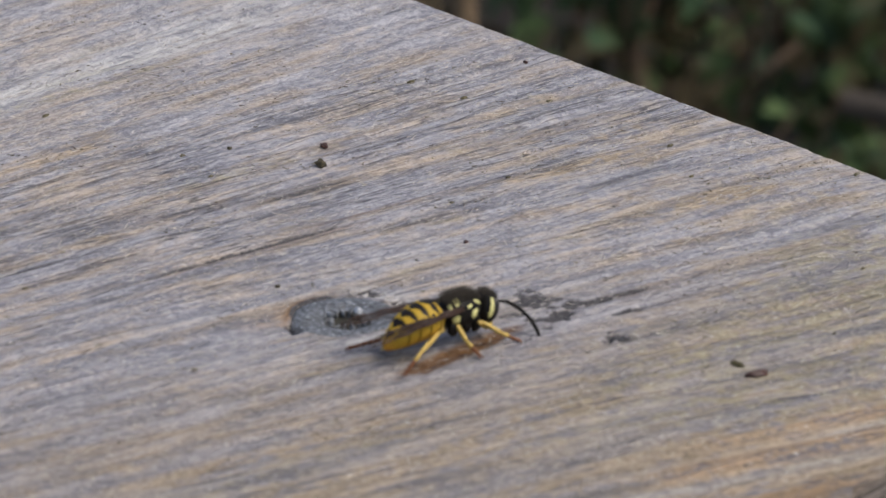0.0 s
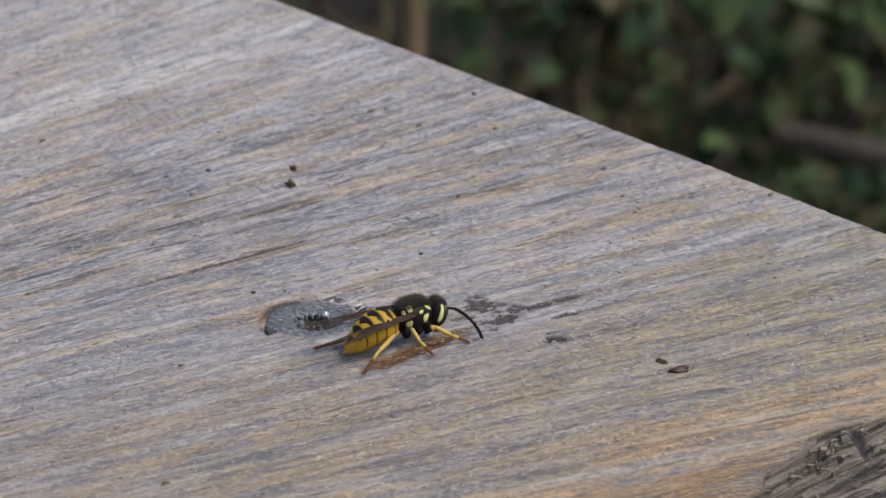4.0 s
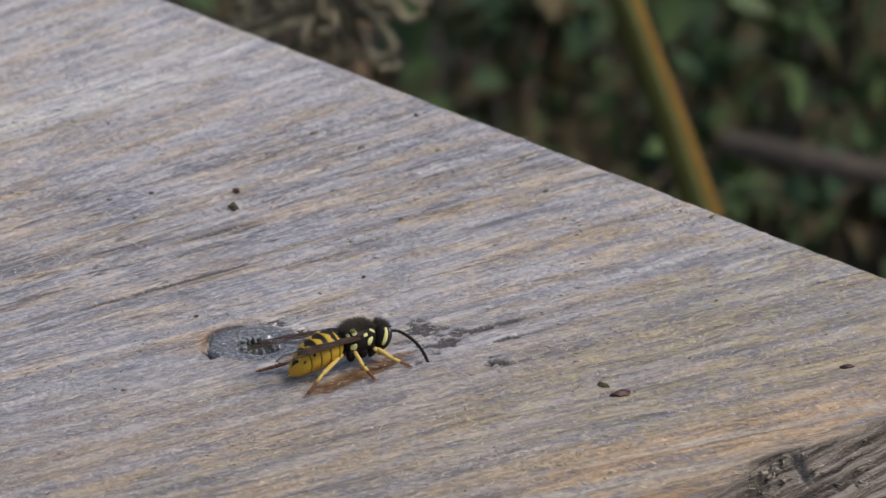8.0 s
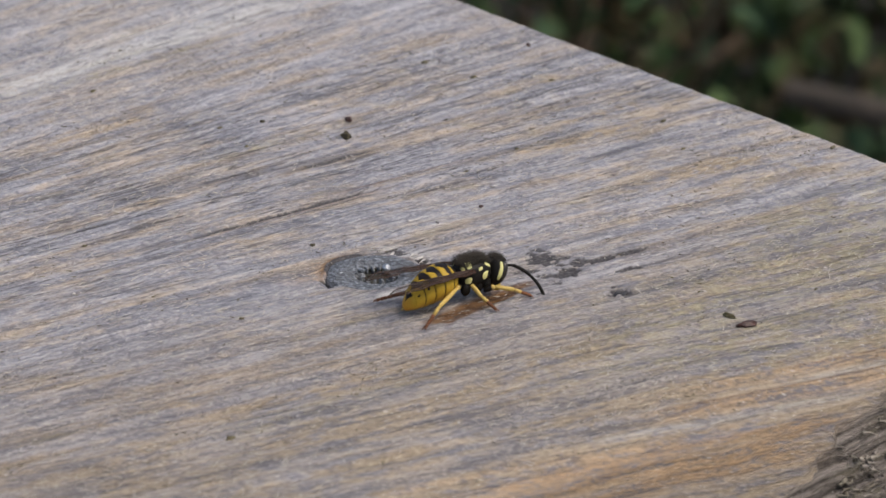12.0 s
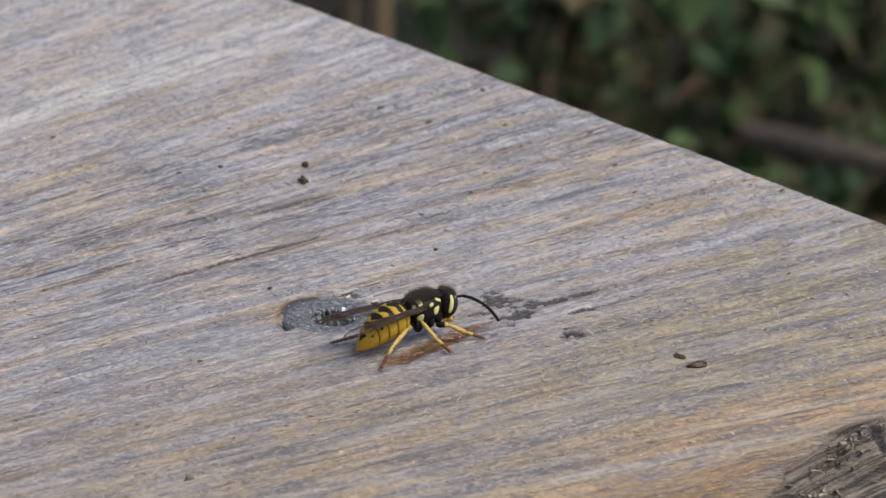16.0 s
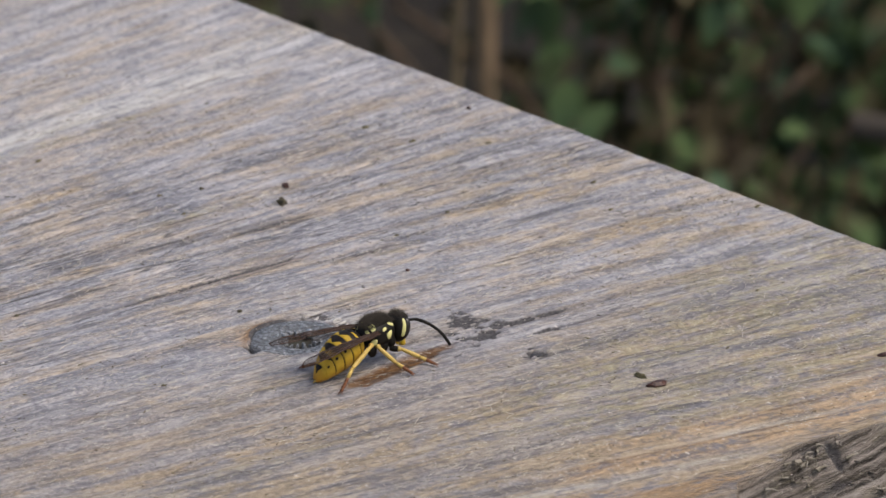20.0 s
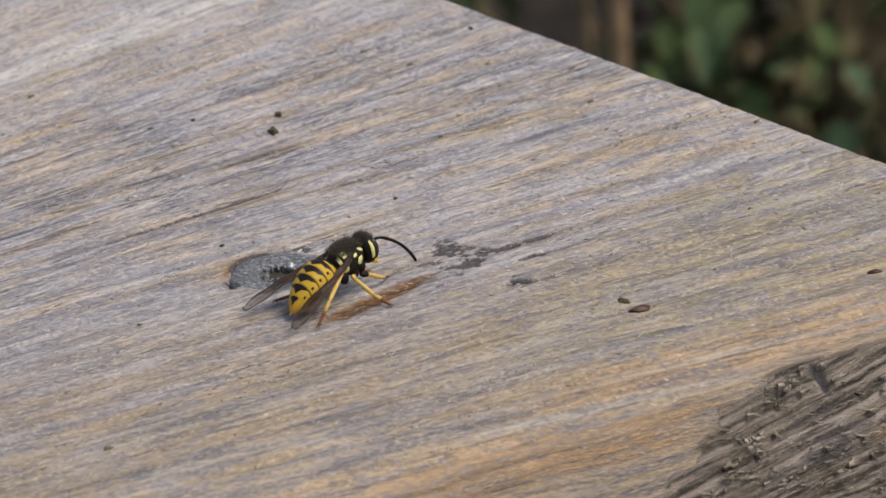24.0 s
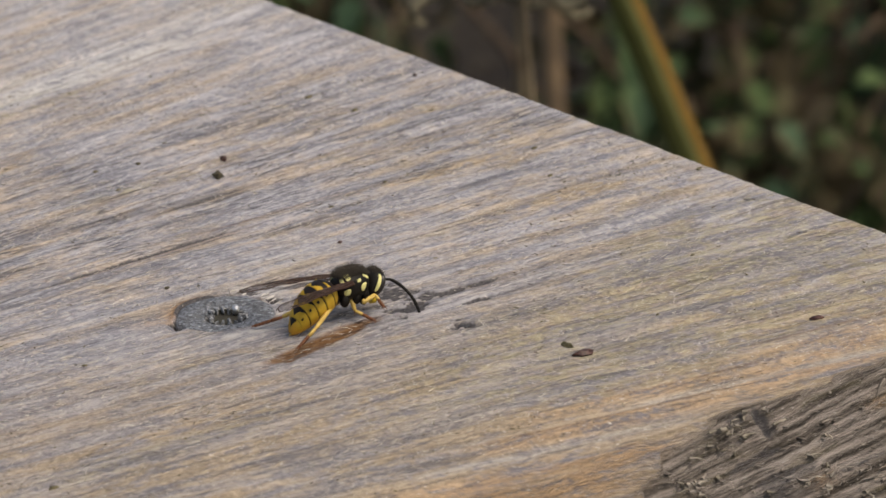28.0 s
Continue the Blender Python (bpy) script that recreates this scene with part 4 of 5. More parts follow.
def abdomen():
    base = new("abdomen")
    base.parent = wasp
    cuts = [0.0, 0.20, 0.38, 0.55, 0.71, 0.86, 1.0]
    for k in range(6):
        a, b = cuts[k], cuts[k + 1]
        st = []
        for i in range(15):
            u = i / 14
            x = a + (b - a) * u
            z, w, h = abdomen_shape(x)
            lip = 1.0 + 0.030 * u - 0.05 * max(0, u - 0.93) / 0.07
            st.append((-x * ABDOMEN, z, w * lip, h * lip))
        if k < 5:
            x = b + 0.01
            z, w, h = abdomen_shape(x)
            st.append((-x * ABDOMEN + 0.1, z, w * 0.94, h * 0.94))
        me, u, ang = body_of_rings("abdomen_segment", st, 64)
        front = (0.45, 0.33, 0.32, 0.30, 0.26, 0.2)[k]
        tri = 0.46 * np.clip(1 - ang / 0.42, 0, 1)
        wedge = 0.12 * np.clip(1 - np.abs(ang - 0.72) / 0.2, 0, 1) * (k > 0)
        reach = (front + tri + wedge) * (1 - smooth_between(0.60 - 0.06 * k, 1.40 - 0.12 * k, ang)) + (0.08 if k else 0.30)
        reach = reach * (1 - 0.6 * smooth_between(1.9, 2.3, ang))
        black = np.clip(0.5 + (reach - u) * 7, 0, 1)
        if 0 < k < 5:
            black = np.maximum(black, np.clip(1.15 - ((ang - 1.02) / 0.13) ** 2 - ((u - 0.58) / 0.18) ** 2, 0, 1))
        if k == 5:
            black *= ang < 0.5
        mask_on(me, "black", black)
        # shade painted down the belly; the last segment's tip is rusty by itself
        mask_on(me, "rusty", np.clip(smooth_between(1.3, 2.5, ang) * 0.55 + (0.9 * u if k == 5 else 0), 0, 1))
        mesh_part("abdomen_segment", me, BANDED, base)
    z, w, h = abdomen_shape(0.99)
    tip = tube("sting_sheath", [(-ABDOMEN * 0.97 * MM, 0, z * MM), (-(ABDOMEN + 0.25) * MM, 0, (z - 0.2) * MM)], [0.16 * MM, 0.04 * MM], 8)
    mesh_part("sting_sheath", tip, LEGGY, base)
    mesh_part("waist", tube("waist", [(-0.3 * MM, 0, 2.9 * MM), (0.5 * MM, 0, 2.75 * MM)], [0.5 * MM, 0.6 * MM], 14), BLACK, base)
    return base


def thorax_radius(x):
    u = (x - 2.05) / 2.15
    k = max(0.0, 1 - abs(u) ** 2.8) ** 0.5
    return 2.98 + 0.06 * u, 1.60 * k, (1.56 - 0.05 * u) * k


def on_skin(x, ang, radius_of, side=1, lift=0.0):
    z, w, h = radius_of(x)
    return Vector((x, -side * (w + lift) * math.sin(ang), z + (h + lift) * math.cos(ang))) * MM


def mark(name, corners, radius_of, side, material, parent, lift=0.06, n=6):
    """A raised patch of colour over a curved body, between four (x, angle) corners."""
    mid_x, mid_g = sum(q[0] for q in corners) / 4, sum(q[1] for q in corners) / 4
    (a, b, c, d) = [(mid_x + (q[0] - mid_x) * 1.2, mid_g + (q[1] - mid_g) * 1.15) for q in corners]
    top = []
    for i in range(n + 1):
        for j in range(n + 1):
            u, v = i / n, j / n
            # rounded outline
            cu, cv = 2 * u - 1, 2 * v - 1
            cu, cv = cu * math.sqrt(max(0, 1 - cv * cv * 0.5)), cv * math.sqrt(max(0, 1 - cu * cu * 0.5))
            u, v = (cu + 1) / 2, (cv + 1) / 2
            x = (a[0] * (1 - u) + b[0] * u) * (1 - v) + (d[0] * (1 - u) + c[0] * u) * v
            g = (a[1] * (1 - u) + b[1] * u) * (1 - v) + (d[1] * (1 - u) + c[1] * u) * v
            e = min(1.0, 6 * min(i, n - i, j, n - j) / n)
            top.append(on_skin(x, g, radius_of, side, -0.05 + (lift + 0.05) * e))
    me = grid_mesh(name, np.array([tuple(p) for p in top]), n + 1, n + 1)
    return mesh_part(name, me, material, parent)


def hairs(name, count, radius_of, x_range, ang_range, length, parent, seed, centre=(0, 0, 0)):
    r = np.random.default_rng(seed)
    verts, faces = [], []
    for _ in range(count):
        x = r.uniform(*x_range)
        g = r.uniform(*ang_range) * r.choice([-1, 1])
        p = on_skin(x, g, radius_of, 1, -0.02) + Vector(centre) * MM
        q = on_skin(x, g, radius_of, 1, 0.6) + Vector(centre) * MM
        out = (q - p).normalized()
        tilt = Vector((r.normal() * 0.5, r.normal() * 0.4, r.normal() * 0.3))
        tip = p + (out + tilt * 0.6).normalized() * length * MM * r.uniform(0.5, 1.2)
        side = out.cross(Vector((1, 0.3, 0.2))).normalized() * 0.012 * MM
        k = len(verts)
        verts += [tuple(p - side), tuple(p + side), tuple(p + out.cross(side).normalized() * 0.016 * MM), tuple(tip)]
        faces += [(k, k + 1, k + 3), (k + 1, k + 2, k + 3), (k + 2, k, k + 3)]
    me = bpy.data.meshes.new(name)
    me.from_pydata(verts, [], faces)
    ob = mesh_part(name, me, HAIR, parent, "fine short dark fuzz")
    ob["kind"] = "stuff"
    return ob


def thorax():
    st = [(x, *thorax_radius(x)) for x in 2.05 - 2.149 * np.cos(np.linspace(0, math.pi, 26))]
    me, u, ang = body_of_rings("thorax", st, 40, 2.15)
    ob = mesh_part("thorax", me, BLACK, wasp, "black hairy thorax")
    for side in (1, -1):
        mark("shoulder_stripe", [(2.90, 0.66), (3.82, 0.98), (3.62, 1.24), (2.82, 0.90)], thorax_radius, side, PALE_YELLOW, ob)
        mark("side_spot", [(2.35, 1.36), (3.30, 1.28), (2.75, 2.02), (2.38, 1.84)], thorax_radius, side, PALE_YELLOW, ob)
        mark("wing_base_spot", [(1.95, 1.02), (2.50, 0.94), (2.50, 1.20), (1.95, 1.25)], thorax_radius, side, PALE_YELLOW, ob)
        mark("back_spot", [(0.78, 0.33), (1.42, 0.31), (1.42, 0.92), (0.78, 1.00)], thorax_radius, side, PALE_YELLOW, ob)
        mark("rear_spot", [(0.28, 0.47), (0.61, 0.40), (0.61, 1.23), (0.31, 1.30)], thorax_radius, side, PALE_YELLOW, ob)
        mark("flank_spot", [(0.42, 1.55), (1.13, 1.43), (1.06, 2.00), (0.49, 2.07)], thorax_radius, side, PALE_YELLOW, ob)
    for x, w in ((0.7, 0.9), (2.2, 0.9), (3.4, 0.7)):
        for s in (-1, 1):
            bm = bmesh.new()
            bmesh.ops.create_icosphere(bm, subdivisions=2, radius=0.62 * MM, matrix=Matrix.Translation((x * MM, s * w * MM, 1.75 * MM)) @ Matrix.Diagonal((0.9, 0.8, 1.25, 1)))
            part("leg_base", bm, BLACK, ob)
    hairs("thorax_fuzz", 3200, thorax_radius, (0.3, 4.15), (0.0, 0.78), 0.70, ob, 3)
    return ob


def head_radius(x):
    """Head about its own middle, millimetres."""
    k = max(0.0, 1 - abs(x / 1.02) ** 2.3) ** 0.5
    return 0.0, 1.66 * k, 1.56 * k


def head():
    """A wide flat head; its own origin is the neck, so that it can nod."""
    base = new("head")
    base.parent = wasp
    st = [(x + 0.95, *head_radius(x)) for x in -1.019 * np.cos(np.linspace(0, math.pi, 18))]
    me, u, ang = body_of_rings("skull", st, 36, 2.2)
    skull = mesh_part("skull", me, BLACK, base)
    shift = lambda x: head_radius(x - 0.95)
    for s in (1, -1):
        bm = bmesh.new()
        bmesh.ops.create_icosphere(bm, subdivisions=3, radius=1.0 * MM, matrix=Matrix.Translation((1.12 * MM, -s * 1.12 * MM, 0.12 * MM)) @ Matrix.Rotation(s * 0.32, 4, "Z") @ Matrix.Diagonal((0.50, 0.62, 1.16, 1)))
        part("eye", bm, EYE, base, "dark glossy compound eye")
        mark("cheek_stripe", [(0.50, 0.62), (0.86, 0.62), (0.86, 2.15), (0.48, 2.05)], shift, s, PALE_YELLOW, base, 0.07, 8)
        jaw = tube("mandible", [Vector(p) * MM for p in ((1.35, -s * 0.85, -1.15), (1.75, -s * 0.62, -1.55), (1.85, -s * 0.12, -1.85))], [0.34 * MM, 0.30 * MM, 0.14 * MM], 10)
        mesh_part("mandible", jaw, YELLOW, base, "yellow mandible")
    bm = bmesh.new()
    bmesh.ops.create_icosphere(bm, subdivisions=3, radius=1.0 * MM, matrix=Matrix.Translation((1.50 * MM, 0, -0.75 * MM)) @ Matrix.Rotation(-0.25, 4, "Y") @ Matrix.Diagonal((0.34, 0.80, 0.78, 1)))
    part("face_plate", bm, YELLOW, base, "yellow face plate")
    bm = bmesh.new()
    bmesh.ops.create_icosphere(bm, subdivisions=2, radius=0.4 * MM, matrix=Matrix.Translation((1.80 * MM, 0, 0.45 * MM)) @ Matrix.Diagonal((0.5, 1.0, 0.9, 1)))
    part("brow_mark", bm, YELLOW, base)
    hairs("head_fuzz", 700, shift, (0.2, 1.7), (0.0, 0.6), 0.50, base, 5)
    return base


def antenna(side):
    """Bent feeler; its own origin is its socket. It runs up and out first, then curves down."""
    base = new("antenna")
    base.parent = wasp
    scape = [Vector((0, 0, 0)), Vector((0.35, -side * 0.15, 0.30)), Vector((0.85, -side * 0.32, 0.52))]
    mesh_part("antenna_base", tube("antenna_base", [p * MM for p in scape], [0.10 * MM, 0.15 * MM, 0.14 * MM], 10), BLACK, base)
    p, way = scape[-1].copy(), Vector((0.95, -side * 0.22, 0.08))
    for k in range(11):
        way = (Matrix.Rotation(radians(4.8), 3, "Y") @ way).normalized()
        q = p + way * 0.425
        r = 0.17 + 0.012 * math.sin(k)
        mesh_part("antenna_joint", tube("antenna_joint", [p * MM, (p + (q - p) * 0.12) * MM, (p + (q - p) * 0.88) * MM, q * MM], [0.145 * MM, r * MM, r * 1.02 * MM, 0.145 * MM if k < 10 else 0.06 * MM], 9), BLACK, base)
        p = q
    return base


def wing(side):
    """A folded forewing, narrow as a blade; its own origin is the hinge, and it lies backward along -x."""
    base = new("wing")
    base.parent = wasp
    n, m = 34, 9
    length = 10.6
    pts = []
    def half(u):
        return 0.30 + 0.72 * math.sin(min(1, u * 1.15) * math.pi / 2) ** 0.9 * (1 - max(0, (u - 0.80) / 0.20) ** 2.2)
    for i in range(n):
        u = i / (n - 1)
        row = []
        for j in range(m):
            v = j / (m - 1) - 0.5
            x = -length * u
            y = -side * (v * 2 * half(u) * 0.78)
            z = 0.10 * math.cos(v * math.pi * 2.2) * (1 - u * 0.5) - 0.9 * (v ** 2) * 0.5 + 0.25 * math.sin(u * 3.0) + 0.05 * math.sin(u * 23 + j)
            row.append((x, y, z))
        pts.append(row)
    pts = np.array(pts) * MM
    me = grid_mesh("membrane", pts, n, m)
    mask_on(me, "outward", np.repeat(np.linspace(0, 1, n), m))
    ob = mesh_part("membrane", me, WING, base, "smoky brown folded membrane")
    so = ob.modifiers.new("thick", "SOLIDIFY")
    so.thickness, so.offset = 0.03 * MM, 0
    for js, r in (((m - 1, m - 1), 0.10), ((m - 3, m - 2), 0.06), ((4, 2), 0.05), ((2, 0), 0.04)):
        line = []
        for i in range(0, n - 2):
            u = i / (n - 1)
            j = js[0] + (js[1] - js[0]) * u
            j0 = int(j)
            f = j - j0
            line.append(Vector(pts[i][j0] * (1 - f) + pts[i][min(j0 + 1, m - 1)] * f) + Vector((0, 0, 0.02 * MM)))
        mesh_part("wing_vein", tube("wing_vein", line, [r * MM * (1 - 0.6 * k / len(line)) for k in range(len(line))], 6), VEIN, base)
    rim = [Vector(pts[i][0]) for i in range(n - 12, n)] + [Vector(pts[n - 1][j]) for j in range(1, m)] + [Vector(pts[n - 2][m - 1])]
    mesh_part("wing_margin", tube("wing_margin", rim, [0.045 * MM] * len(rim), 6), VEIN, base)
    # the hindwing, tucked beneath
    rows = []
    for i in range(18):
        u = i / 17
        w = 0.2 + 0.75 * math.sin(u * math.pi) ** 0.7
        rows.append([(-0.4 - 6.8 * u, side * (0.25 + v * w), -0.25 - 0.1 * v + 0.06 * math.sin(u * 15)) for v in (0, 0.35, 0.7, 1)])
    low_wing = grid_mesh("hindwing", np.array(rows) * MM, 18, 4)
    mask_on(low_wing, "outward", np.repeat(np.linspace(0.5, 1, 18), 4))
    hind = mesh_part("hindwing", low_wing, WING, base)
    so = hind.modifiers.new("thick", "SOLIDIFY")
    so.thickness, so.offset = 0.03 * MM, 0
    return base


# leg sizes: hip (x, y, z), thigh, shin, foot length, millimetres
LEGS = {"front": ((2.91, 0.99, 1.11), 1.2, 1.99, 1.84), "middle": ((2.24, 0.72, 1.49), 1.64, 2.62, 2.07), "hind": ((0.53, 0.27, 2.06), 2.03, 3.87, 3.01)}
KNEES = {"front": (4.16, 2.2, 2.06), "middle": (0.79, -0.16, 3.28), "hind": (-1.96, 2.36, 2.38)}


def leg(which, side):
    hip, thigh, shin, foot = LEGS[which]
    upper = mesh_part("thigh", tube("thigh", [(k * thigh * MM, 0, 0) for k in (0, 0.15, 0.4, 0.7, 0.92, 1.0)], [q * MM for q in (0.18, 0.28, 0.33, 0.29, 0.22, 0.15)], 12), BLACK, wasp, "black thigh")
    mesh_part("knee", tube("knee", [(k * thigh * MM, 0, 0) for k in (0.74, 0.85, 0.97, 1.03)], [q * MM for q in (0.285, 0.275, 0.22, 0.10)], 12), LEGGY, upper, "yellow knee")
    lower = mesh_part("shin", tube("shin", [(k * shin * MM, 0, 0) for k in (0, 0.08, 0.35, 0.75, 0.95, 1.0)], [q * MM for q in (0.12, 0.18, 0.225, 0.235, 0.21, 0.13)], 12), LEGGY, wasp, "yellow shin")
    for s in (-1, 1):
        mesh_part("spur", tube("spur", [(shin * 0.96 * MM, 0, 0), ((shin + 0.45) * MM, s * 0.22 * MM, -0.12 * MM)], [0.06 * MM, 0.015 * MM], 6), RUSTY, lower)
    return upper, lower


def foot(which, side):
    """Five small joints ending in claws, along x from the ankle."""
    size = LEGS[which][3]
    base = new("foot")
    base.parent = wasp
    cuts = [0, 0.42, 0.60, 0.74, 0.85, 1.0]
    for k in range(5):
        a, b = cuts[k] * size, cuts[k + 1] * size
        mat = LEGGY if k == 0 and (which, side) != ("hind", -1) else RUSTY
        mesh_part("foot_joint", tube("foot_joint", [(a * MM, 0, 0), ((a + 0.3 * (b - a)) * MM, 0, 0), ((b - 0.02) * MM, 0, 0)], [q * (1.45 - 0.22 * k / 4) * MM for q in (0.10, 0.13, 0.14)], 8), mat, base)
    for s in (-1, 1):
        mesh_part("claw", tube("claw", [(size * 0.98 * MM, 0, 0), ((size + 0.22) * MM, s * 0.16 * MM, 0.02 * MM), ((size + 0.34) * MM, s * 0.22 * MM, -0.10 * MM)], [0.07 * MM, 0.05 * MM, 0.012 * MM], 6), RUSTY, base)
    return base


ABD, THO, HEAD = abdomen(), thorax(), head()
ANTENNAE = {s: antenna(s) for s in (1, -1)}
WINGS = {s: wing(s) for s in (1, -1)}
LEG_SETS = {(w, s): (*leg(w, s), foot(w, s)) for w in LEGS for s in (1, -1)}
# ------------------------------------------------------------------ ground, post and undergrowth behind the plank
EYE_AT, AHEAD = Vector((-0.28, -0.39, 0)), Vector((0.645, 0.764, 0))
ACROSS = Vector((0.764, -0.645, 0))
GROUND_Z = -0.82


def soil():
    m, t, b = nodes_of("shade_dark_leafy_soil", 0.95)
    co = t.nodes.new("ShaderNodeTexCoord").outputs["Object"]
    big, small = noise_at(t, co, 4.0, 5, 0.6), noise_at(t, co, 60.0, 4, 0.65)
    # shade among the shrubs is put into these near-black soil tones
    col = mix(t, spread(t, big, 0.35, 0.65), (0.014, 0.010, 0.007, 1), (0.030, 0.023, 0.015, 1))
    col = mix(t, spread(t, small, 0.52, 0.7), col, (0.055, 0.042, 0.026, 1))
    t.links.new(col, b.inputs["Base Color"])
    relief(t, b, small, 0.8, 0.01)
    return m


def ground():
    xs = np.concatenate([[-800, -60, -12], np.linspace(-4, 7, 90), [15, 60, 800]])
    x, y = np.meshgrid(xs, xs, indexing="ij")
    near = np.exp(-((x - 1.5) ** 2 + (y - 1.5) ** 2) / 20)
    z = GROUND_Z + near * ((soft_noise(x * 2, y * 2, 71) - 0.5) * 0.12 + (soft_noise(x * 7, y * 7, 72) - 0.5) * 0.05)
    me = grid_mesh("ground", np.stack([x, y, z], -1), len(xs), len(xs))
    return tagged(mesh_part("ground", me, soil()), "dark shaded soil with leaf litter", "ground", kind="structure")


ground()


def posts():
    for x in (-0.02, -0.58):
        bm = bmesh.new()
        top, low = -THICK * CM, GROUND_Z - 0.1
        bmesh.ops.create_cube(bm, size=1, matrix=Matrix.Translation((x, 0.055, (top + low) / 2)) @ Matrix.Diagonal((0.09, 0.09, top - low, 1)))
        bmesh.ops.bevel(bm, geom=bm.edges[:], offset=0.005, segments=2, affect="EDGES")
        ob = part("post", bm, SPLINTER, smooth=False)
        tagged(ob, "plain weathered wooden post under the plank", "post", kind="structure")


posts()


def foliage(name, greens, browns):
    """Leaves in patches of fresh green and of withered brown, each leaf a little different."""
    m, t, b = nodes_of(name, 0.85)
    geo = t.nodes.new("ShaderNodeNewGeometry").outputs["Random Per Island"]
    co = t.nodes.new("ShaderNodeTexCoord").outputs["Object"]
    green, brown = mix(t, geo, greens[0], greens[1]), mix(t, geo, browns[0], browns[1])
    green = mix(t, spread(t, noise_at(t, co, 13.0, 1, 0.5), 0.42, 0.60), green, greens[2])
    patch = spread(t, noise_at(t, co, 18.0, 1, 0.5, (1, 1, 0.55)), 0.47, 0.58)
    t.links.new(mix(t, patch, green, brown), b.inputs["Base Color"])
    b.inputs["Specular IOR Level"].default_value = 0.1
    return m


LEAVES = foliage("shrub_leaves", [(0.068, 0.108, 0.044, 1), (0.098, 0.145, 0.060, 1), (0.066, 0.114, 0.064, 1)], [(0.075, 0.060, 0.036, 1), (0.130, 0.104, 0.060, 1)])
BARK = plain("brown_bark", (0.16, 0.105, 0.065), 0.85, 0, 0.5, 60.0, 0.002, (0.07, 0.05, 0.035))
STEM = plain("brown_stem", (0.24, 0.165, 0.095), 0.85, 0, 0.5, 60.0, 0.002, (0.12, 0.085, 0.05))
DULL_BARK = plain("grey_brown_bark", (0.135, 0.105, 0.078), 0.9, 0, 0.5, 60.0, 0.002, (0.08, 0.064, 0.048))
STRAW = plain("dry_straw", (0.20, 0.155, 0.09), 0.8, 0, 0.5, 80.0, 0.001, (0.10, 0.07, 0.04))


LEAF = np.array([(0, 0, 0), (0.22, 1.0, 0.10), (0.55, 0.95, 0.08), (1, 0, -0.14), (0.55, -0.95, 0.08), (0.22, -1.0, 0.10), (0.35, 0, -0.03), (0.7, 0, -0.06)])
LEAF_FACES = np.array([(0, 6, 1), (1, 6, 7), (1, 7, 2), (2, 7, 3), (0, 5, 6), (5, 4, 7), (5, 7, 6), (4, 3, 7)])


def leaf_heap(r, places, sizes):
    """Pointed folded leaves that hang, as vertices and faces."""
    n = len(places)
    yaw, dip, roll = r.uniform(0, 2 * math.pi, n), r.normal(0.8, 0.5, n), r.normal(0, 0.6, n)
    p = LEAF[None] * sizes[:, None, None]
    x, y, z = p[..., 0], p[..., 1] * r.uniform(0.24, 0.38, n)[:, None], p[..., 2]
    c, d = np.cos(roll)[:, None], np.sin(roll)[:, None]
    y, z = y * c - z * d, y * d + z * c
    c, d = np.cos(dip)[:, None], np.sin(dip)[:, None]
    x, z = x * c + z * d, -x * d + z * c
    c, d = np.cos(yaw)[:, None], np.sin(yaw)[:, None]
    x, y = x * c - y * d, x * d + y * c
    verts = np.stack([x, y, z], -1) + places[:, None]
    return verts.reshape(-1, 3), (LEAF_FACES[None] + 8 * np.arange(n)[:, None, None]).reshape(-1, 3)


def bush(x, y, height, wide, count, seed, leaf=0.025):
    """A leafy shrub: several stems from the ground and a crown of single leaves."""
    r = np.random.default_rng(seed)
    top = new("bush")
    top.location = (x, y, GROUND_Z)
    places = []
    count = int(count * 2.4)
    for k in range(9):
        a, out = r.uniform(0, 2 * math.pi), r.uniform(0.3, 1.0) * wide
        h = height * r.uniform(0.7, 1.05)
        line = [Vector((math.cos(a) * out * u ** 1.4 + r.normal(0, 0.015), math.sin(a) * out * u ** 1.4 + r.normal(0, 0.015), h * u)) for u in np.linspace(0, 1, 9)]
        line[0].z = -0.05
        mesh_part("stem", tube("stem", line, [0.0036 * (1 - 0.7 * u) for u in np.linspace(0, 1, 9)], 7), BARK, top)
        u = r.uniform(0.05, 1.0, count // 9)
        i = np.minimum((u * 8).astype(int), 7)
        way = np.array([tuple(q) for q in line])
        places.append(way[i] + (way[i + 1] - way[i]) * (u * 8 - i)[:, None] + r.normal(0, 1, (len(u), 3)) * wide * 0.26)
    places = np.concatenate(places)
    # leaves grow in sprays, with gaps between them
    gap = soft_noise((places[:, 0] + x) * 10 + places[:, 1] * 4, (places[:, 2] + y) * 8, seed)
    # and the growth is thin about the woody stem
    rel = places[:, :2] + np.array((x, y)) - np.array(EYE_AT[:2])
    bearing = (rel @ np.array(ACROSS[:2])) / (rel @ np.array(AHEAD[:2]))
    thin = np.exp(-(((bearing + 0.058) / 0.020) ** 2))
    places = places[(places[:, 2] > 0.01) & (gap > 0.38 + 0.32 * thin)]
    verts, faces = leaf_heap(r, places, r.uniform(0.6, 1.25, len(places)) * leaf)
    me = bpy.data.meshes.new("foliage")
    me.from_pydata(verts.tolist(), [], faces.tolist())
    ob = mesh_part("foliage", me, LEAVES, top)
    ob["kind"] = "stuff"
    return tagged(top, "dark green leafy shrub in shade behind the plank", "bush", group="shrubs behind the plank")


def out_there(far, aside):
    return EYE_AT + AHEAD * far + ACROSS * aside


